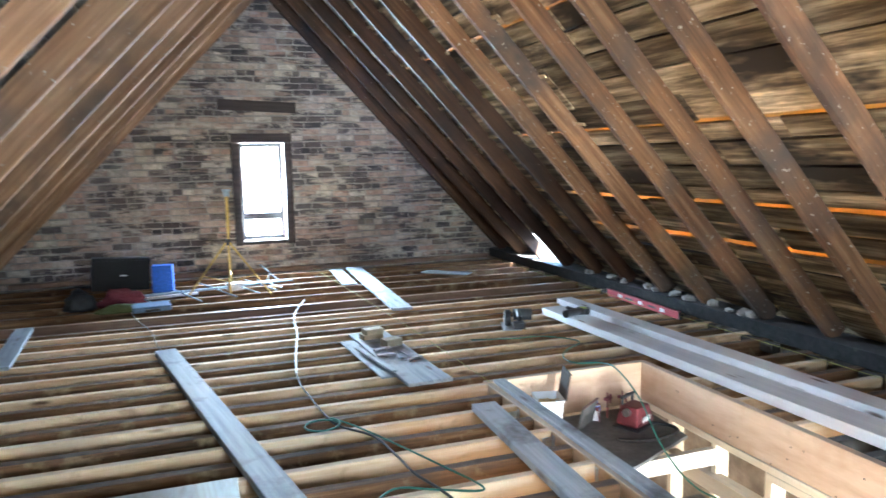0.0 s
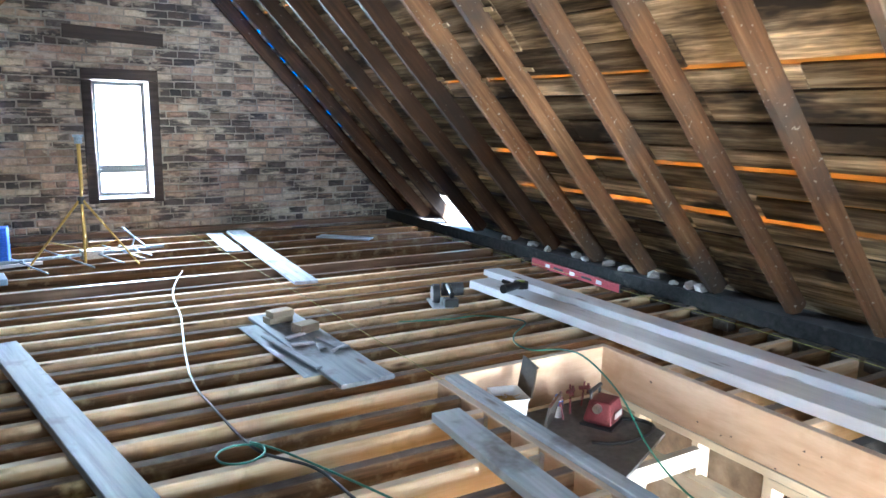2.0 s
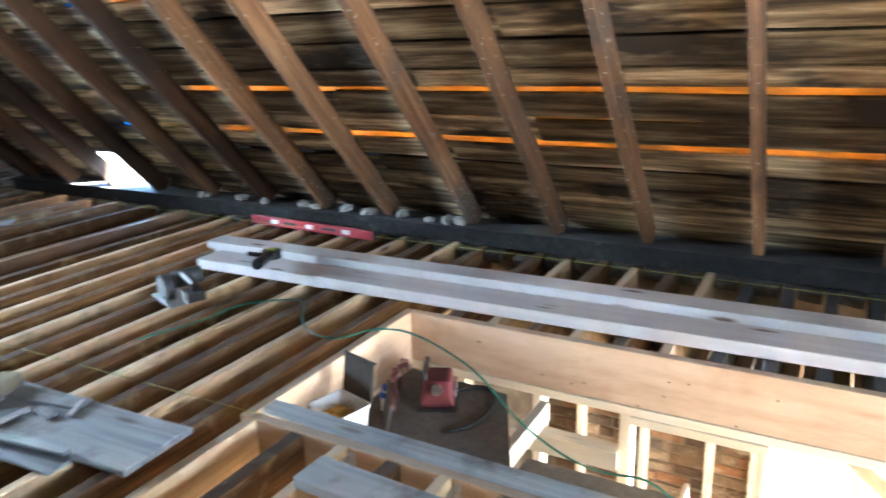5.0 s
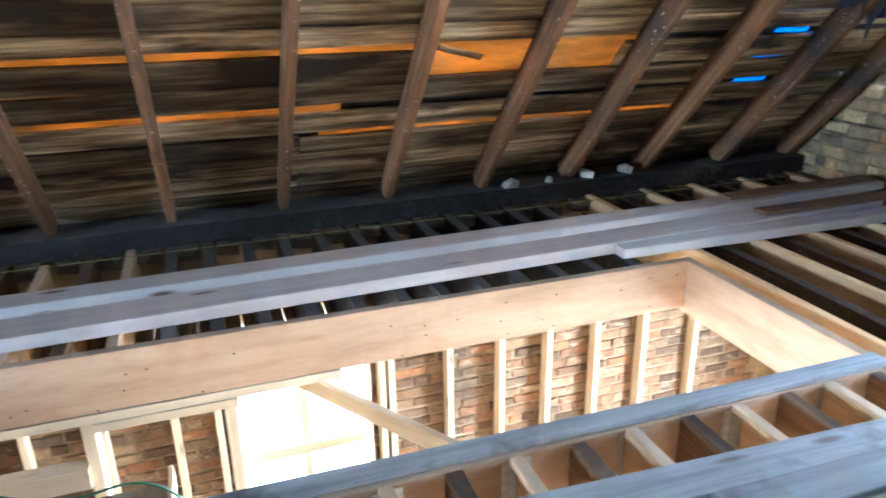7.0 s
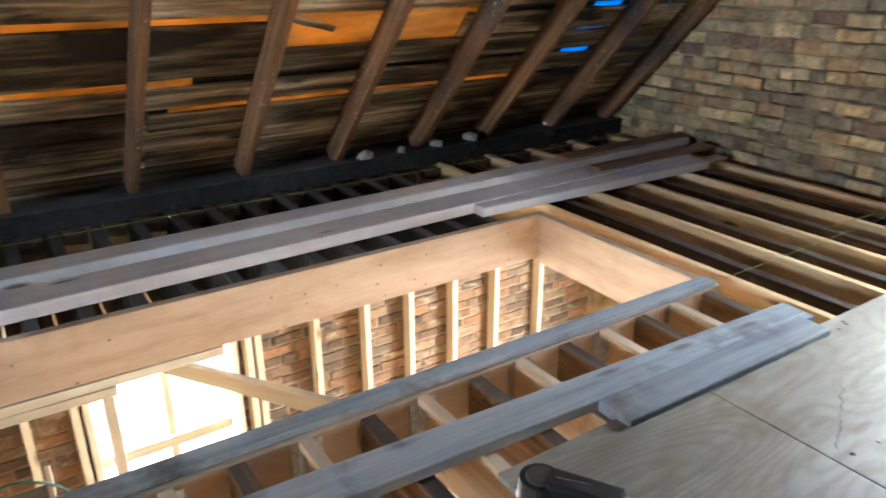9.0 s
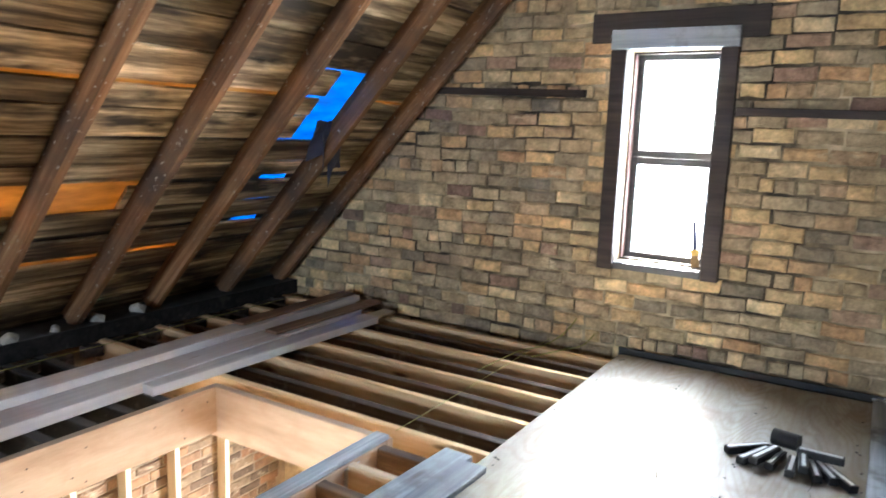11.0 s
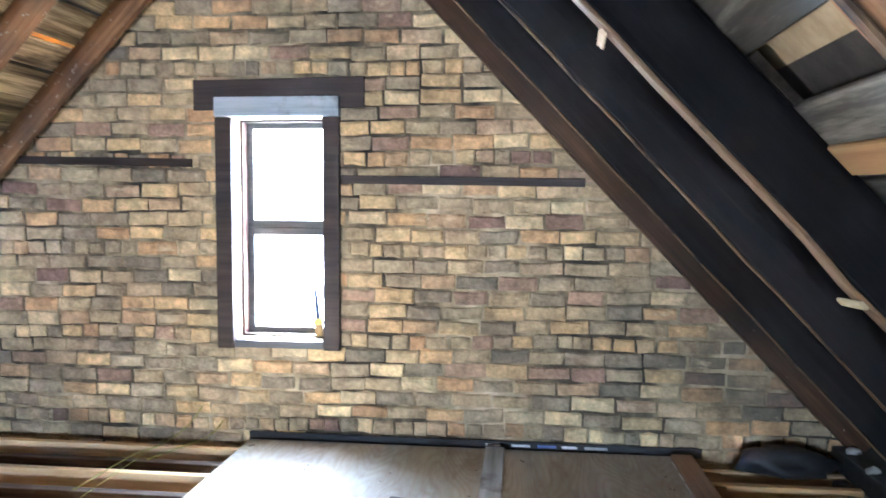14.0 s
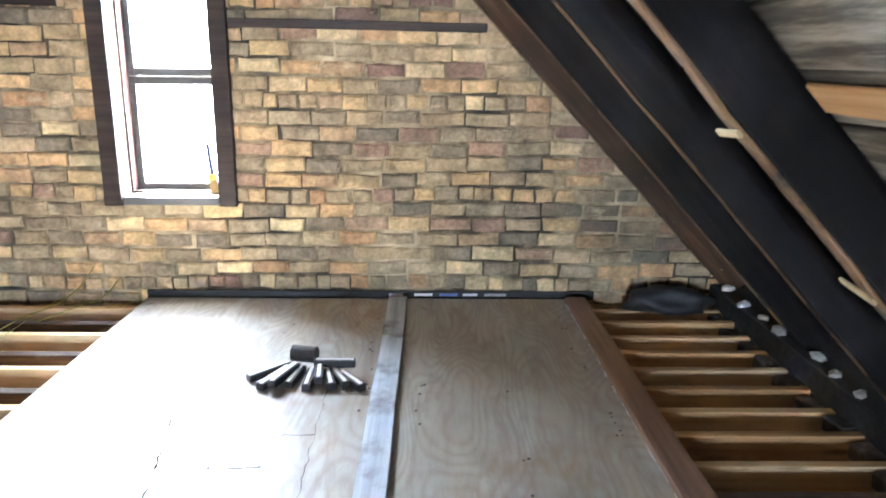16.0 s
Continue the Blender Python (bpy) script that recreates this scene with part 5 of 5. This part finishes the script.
# chipped edge of the plywood along the brown board
for i in range(16):
    y = -1.36 + 0.145 * i + srng.uniform(-0.02, 0.02)
    timber("ply_splinter", (-0.872 - 0.001 * i, y, 0.0235), (-0.873 - 0.001 * i + srng.uniform(-0.004, 0.004), y + srng.uniform(0.05, 0.13), 0.0235), srng.uniform(0.006, 0.013), 0.003, white_plank,
           label="pale splinter chipped from the edge of the plywood", category="splinter", group="plywood splinters", segs=3, jit=0.004)

# nail heads, cracks and scraps on the plywood
nails = bmesh.new()
for i in range(90):
    x, y = srng.choice((1.36, 0.95, 0.55, 0.12, -0.10, -0.45, -0.80)) + srng.uniform(-0.02, 0.02), srng.uniform(-1.35, 0.95)
    tube(nails, (x, y, 0.0195), (x, y, 0.0215), srng.uniform(0.004, 0.007), seg=6)
tagged(part("nail_heads", nails, black_rubber, None), "dark nail heads and specks scattered over the plywood", "nails", kind="stuff")


def crack(x0, y0, x1, y1, wide, seed):
    """A jagged dark split in the plywood's face."""
    r = random.Random(seed)
    n, bm = 26, bmesh.new()
    d = Vector((x1 - x0, y1 - y0, 0))
    side = Vector((-d.y, d.x, 0)).normalized()
    a, b = [], []
    for i in range(n + 1):
        p = Vector((x0, y0, 0.0208)) + d * (i / n) + side * r.uniform(-0.006, 0.006)
        w = wide * r.uniform(0.2, 1.0)
        a.append(bm.verts.new(p + side * w))
        b.append(bm.verts.new(p - side * w))
    for i in range(n):
        bm.faces.new((a[i], a[i + 1], b[i + 1], b[i]))
    bmesh.ops.solidify(bm, geom=bm.faces[:], thickness=0.0012)
    return tagged(part("plywood_crack", bm, black_rubber, None), "dark jagged split in the face of the plywood", "crack", "plywood splits")


crack(0.91, -0.61, 0.80, -0.10, 0.005, 1)
crack(0.80, -0.10, 0.72, 0.34, 0.0075, 6)
crack(0.72, 0.34, 0.63, 0.82, 0.0065, 7)
crack(0.73, 0.30, 0.40, 0.25, 0.0055, 2)
crack(0.71, 0.05, 0.26, 0.05, 0.003, 3)
crack(1.15, 0.62, 0.98, 0.95, 0.002, 4)
crack(0.27, -0.32, 0.25, 0.60, 0.0015, 5)
for x, y, a in ((0.92, 0.50, 30), (0.98, 0.46, -20), (0.95, 0.44, 70)):
    timber("wood_splinter", (x, y, 0.026), (x + 0.07 * math.cos(radians(a)), y + 0.07 * math.sin(radians(a)), 0.026), 0.006, 0.005, grey_plank, label="grey splinter of wood on the plywood", category="splinter", group="wood splinters", segs=2)

# ---- bricks, one by one ----


def brick_mesh(name, length, mat, wild=1.0):
    """A worn brick face: chamfered, uneven, facing +y, its middle at the origin."""
    l, h = length / 2, 0.031 + 0.0025 * (wild - 1)
    j = lambda a: rng.uniform(-a, a) * wild
    n = 3 if length > 0.15 else 2
    ring = [(-l + 2 * l * i / n, -h) for i in range(n + 1)] + [(l - 2 * l * i / n, h) for i in range(n + 1)]
    m = len(ring)
    verts = [(x + j(0.004), -0.004, z + j(0.003)) for x, z in ring]
    verts += [(x * (1 - rng.uniform(0.01, 0.05)) + j(0.002), 0.006 + j(0.002), z * (1 - rng.uniform(0.02, 0.14))) for x, z in ring]
    verts += [(x * 0.80, 0.0115 + j(0.002), z * 0.66 + j(0.004)) for x, z in ring]
    faces = []
    for a in (0, m):
        for i in range(m):
            k = (i + 1) % m
            faces.append((a + i, a + m + i, a + m + k, a + k))
    for i in range(n):
        faces.append((2 * m + i, 3 * m - 1 - i, 3 * m - 2 - i, 2 * m + i + 1))
    return mesh_from(name, verts, faces, mat)


def lay(parent, place, turn, u0, u1, z0, z1, allowed, near, mat, mat_many, course=0.0755, most=300, wild=1.0):
    """Courses of bricks on a wall face. place(u, z): the world point; allowed(u0, u1, z0, z1): free of holes and under the roof."""
    whole = [brick_mesh("brick", 0.203, mat, wild) for _ in range(9 if wild == 1 else 24)]
    half = [brick_mesh("brick", 0.098, mat, wild) for _ in range(5 if wild == 1 else 12)]
    verts, faces, count, z, row = [], [], 0, z0, 0
    while z < z1:
        header = row % 6 == 3
        step = 0.108 if header else 0.213
        u = u0 - rng.uniform(0, 0.2)
        while u < u1:
            odd = rng.uniform(-0.03, 0.02) * (wild - 1)
            ln = step - JOINT + odd + rng.uniform(-0.006, 0.006)
            me = rng.choice(half if header else whole)
            base = 0.098 if header else 0.203
            a, b = u, u + ln
            c = z + course / 2 + (wild - 1) * (0.008 * math.sin(u * 2.3 + row * 0.35) + 0.005 * math.sin(u * 5.1 + row))
            if not allowed(a, b, c - 0.032, c + 0.032) and not header:
                for q0, q1 in ((a, a + 0.098), (b - 0.098, b)):
                    if allowed(q0, q1, c - 0.032, c + 0.032):
                        a, b, me, base = q0, q1, rng.choice(half), 0.098
                        break
            if allowed(a, b, c - 0.032, c + 0.032):
                m = Matrix.Translation(place((a + b) / 2, c)) @ Matrix.Rotation(turn, 4, "Z") @ Matrix.Rotation(rng.uniform(-0.012, 0.012) * (2 * wild - 1), 4, "Y") @ Matrix.Diagonal(((b - a) / base, 1, course / 0.0755 * (1 + (wild - 1) * rng.uniform(-0.14, 0.08)), 1))
                m = Matrix.Translation(Matrix.Rotation(turn, 3, "Z") @ Vector((0, rng.uniform(-0.004, 0.003), rng.uniform(-0.003, 0.003)))) @ m
                if count < most and near((a + b) / 2, c):
                    ob = new("brick", me)
                    ob.matrix_basis = m
                    ob.parent = parent
                    count += 1
                else:
                    o = len(verts)
                    verts += [m @ v.co for v in me.vertices]
                    faces += [tuple(o + i for i in p.vertices) for p in me.polygons]
            u += step + odd
        z += course
        row += 1
    if faces:
        ob = new("brickwork", mesh_from("brickwork", verts, faces, mat_many))
        ob.parent = parent
        tagged(ob, kind="stuff")


def gable_allowed(hole):
    a, b, c, d = hole
    keep = (a - 0.02, b + 0.02, c - 0.01, d + 0.05)

    def ok(u0, u1, z0, z1):
        if z1 > min(roof_z(u0, 0.13), roof_z(u1, 0.13)) or u0 < -2.05 or u1 > 4.45:
            return False
        return not (u1 > keep[0] and u0 < keep[1] and z1 > keep[2] and z0 < keep[3])
    return ok


lay(wall_south, lambda u, z: Vector((u, SOUTH - JOINT, z)), 0.0, -2.0, 4.4, -0.2, 3.3,
    gable_allowed(S_HOLE), lambda u, z: -0.75 < u < 2.3 and 0.25 < z < 2.3, brick_s, brick_s_many, course=0.0825, wild=2.0)
lay(wall_north, lambda u, z: Vector((u, NORTH + JOINT, z)), math.pi, -2.0, 4.4, -0.2, 3.3,
    gable_allowed(N_HOLE), lambda u, z: -0.3 < u < 2.7 and 0.0 < z < 2.2, brick_n, brick_n_many, wild=1.5)


def east_allowed(u0, u1, z0, z1):
    return not (u1 > 1.65 and u0 < 2.47 and z1 > -2.11 and z0 < -0.49) and u1 < 3.8 and u0 > SOUTH + 0.02


lay(wall_east, lambda u, z: Vector((E_IN + JOINT, u, z)), math.pi / 2, SOUTH, 3.8, -1.9, -0.26, east_allowed, lambda u, z: -0.1 < u < 3.0 and z > -1.55, brick_l, brick_l_many, wild=1.7)
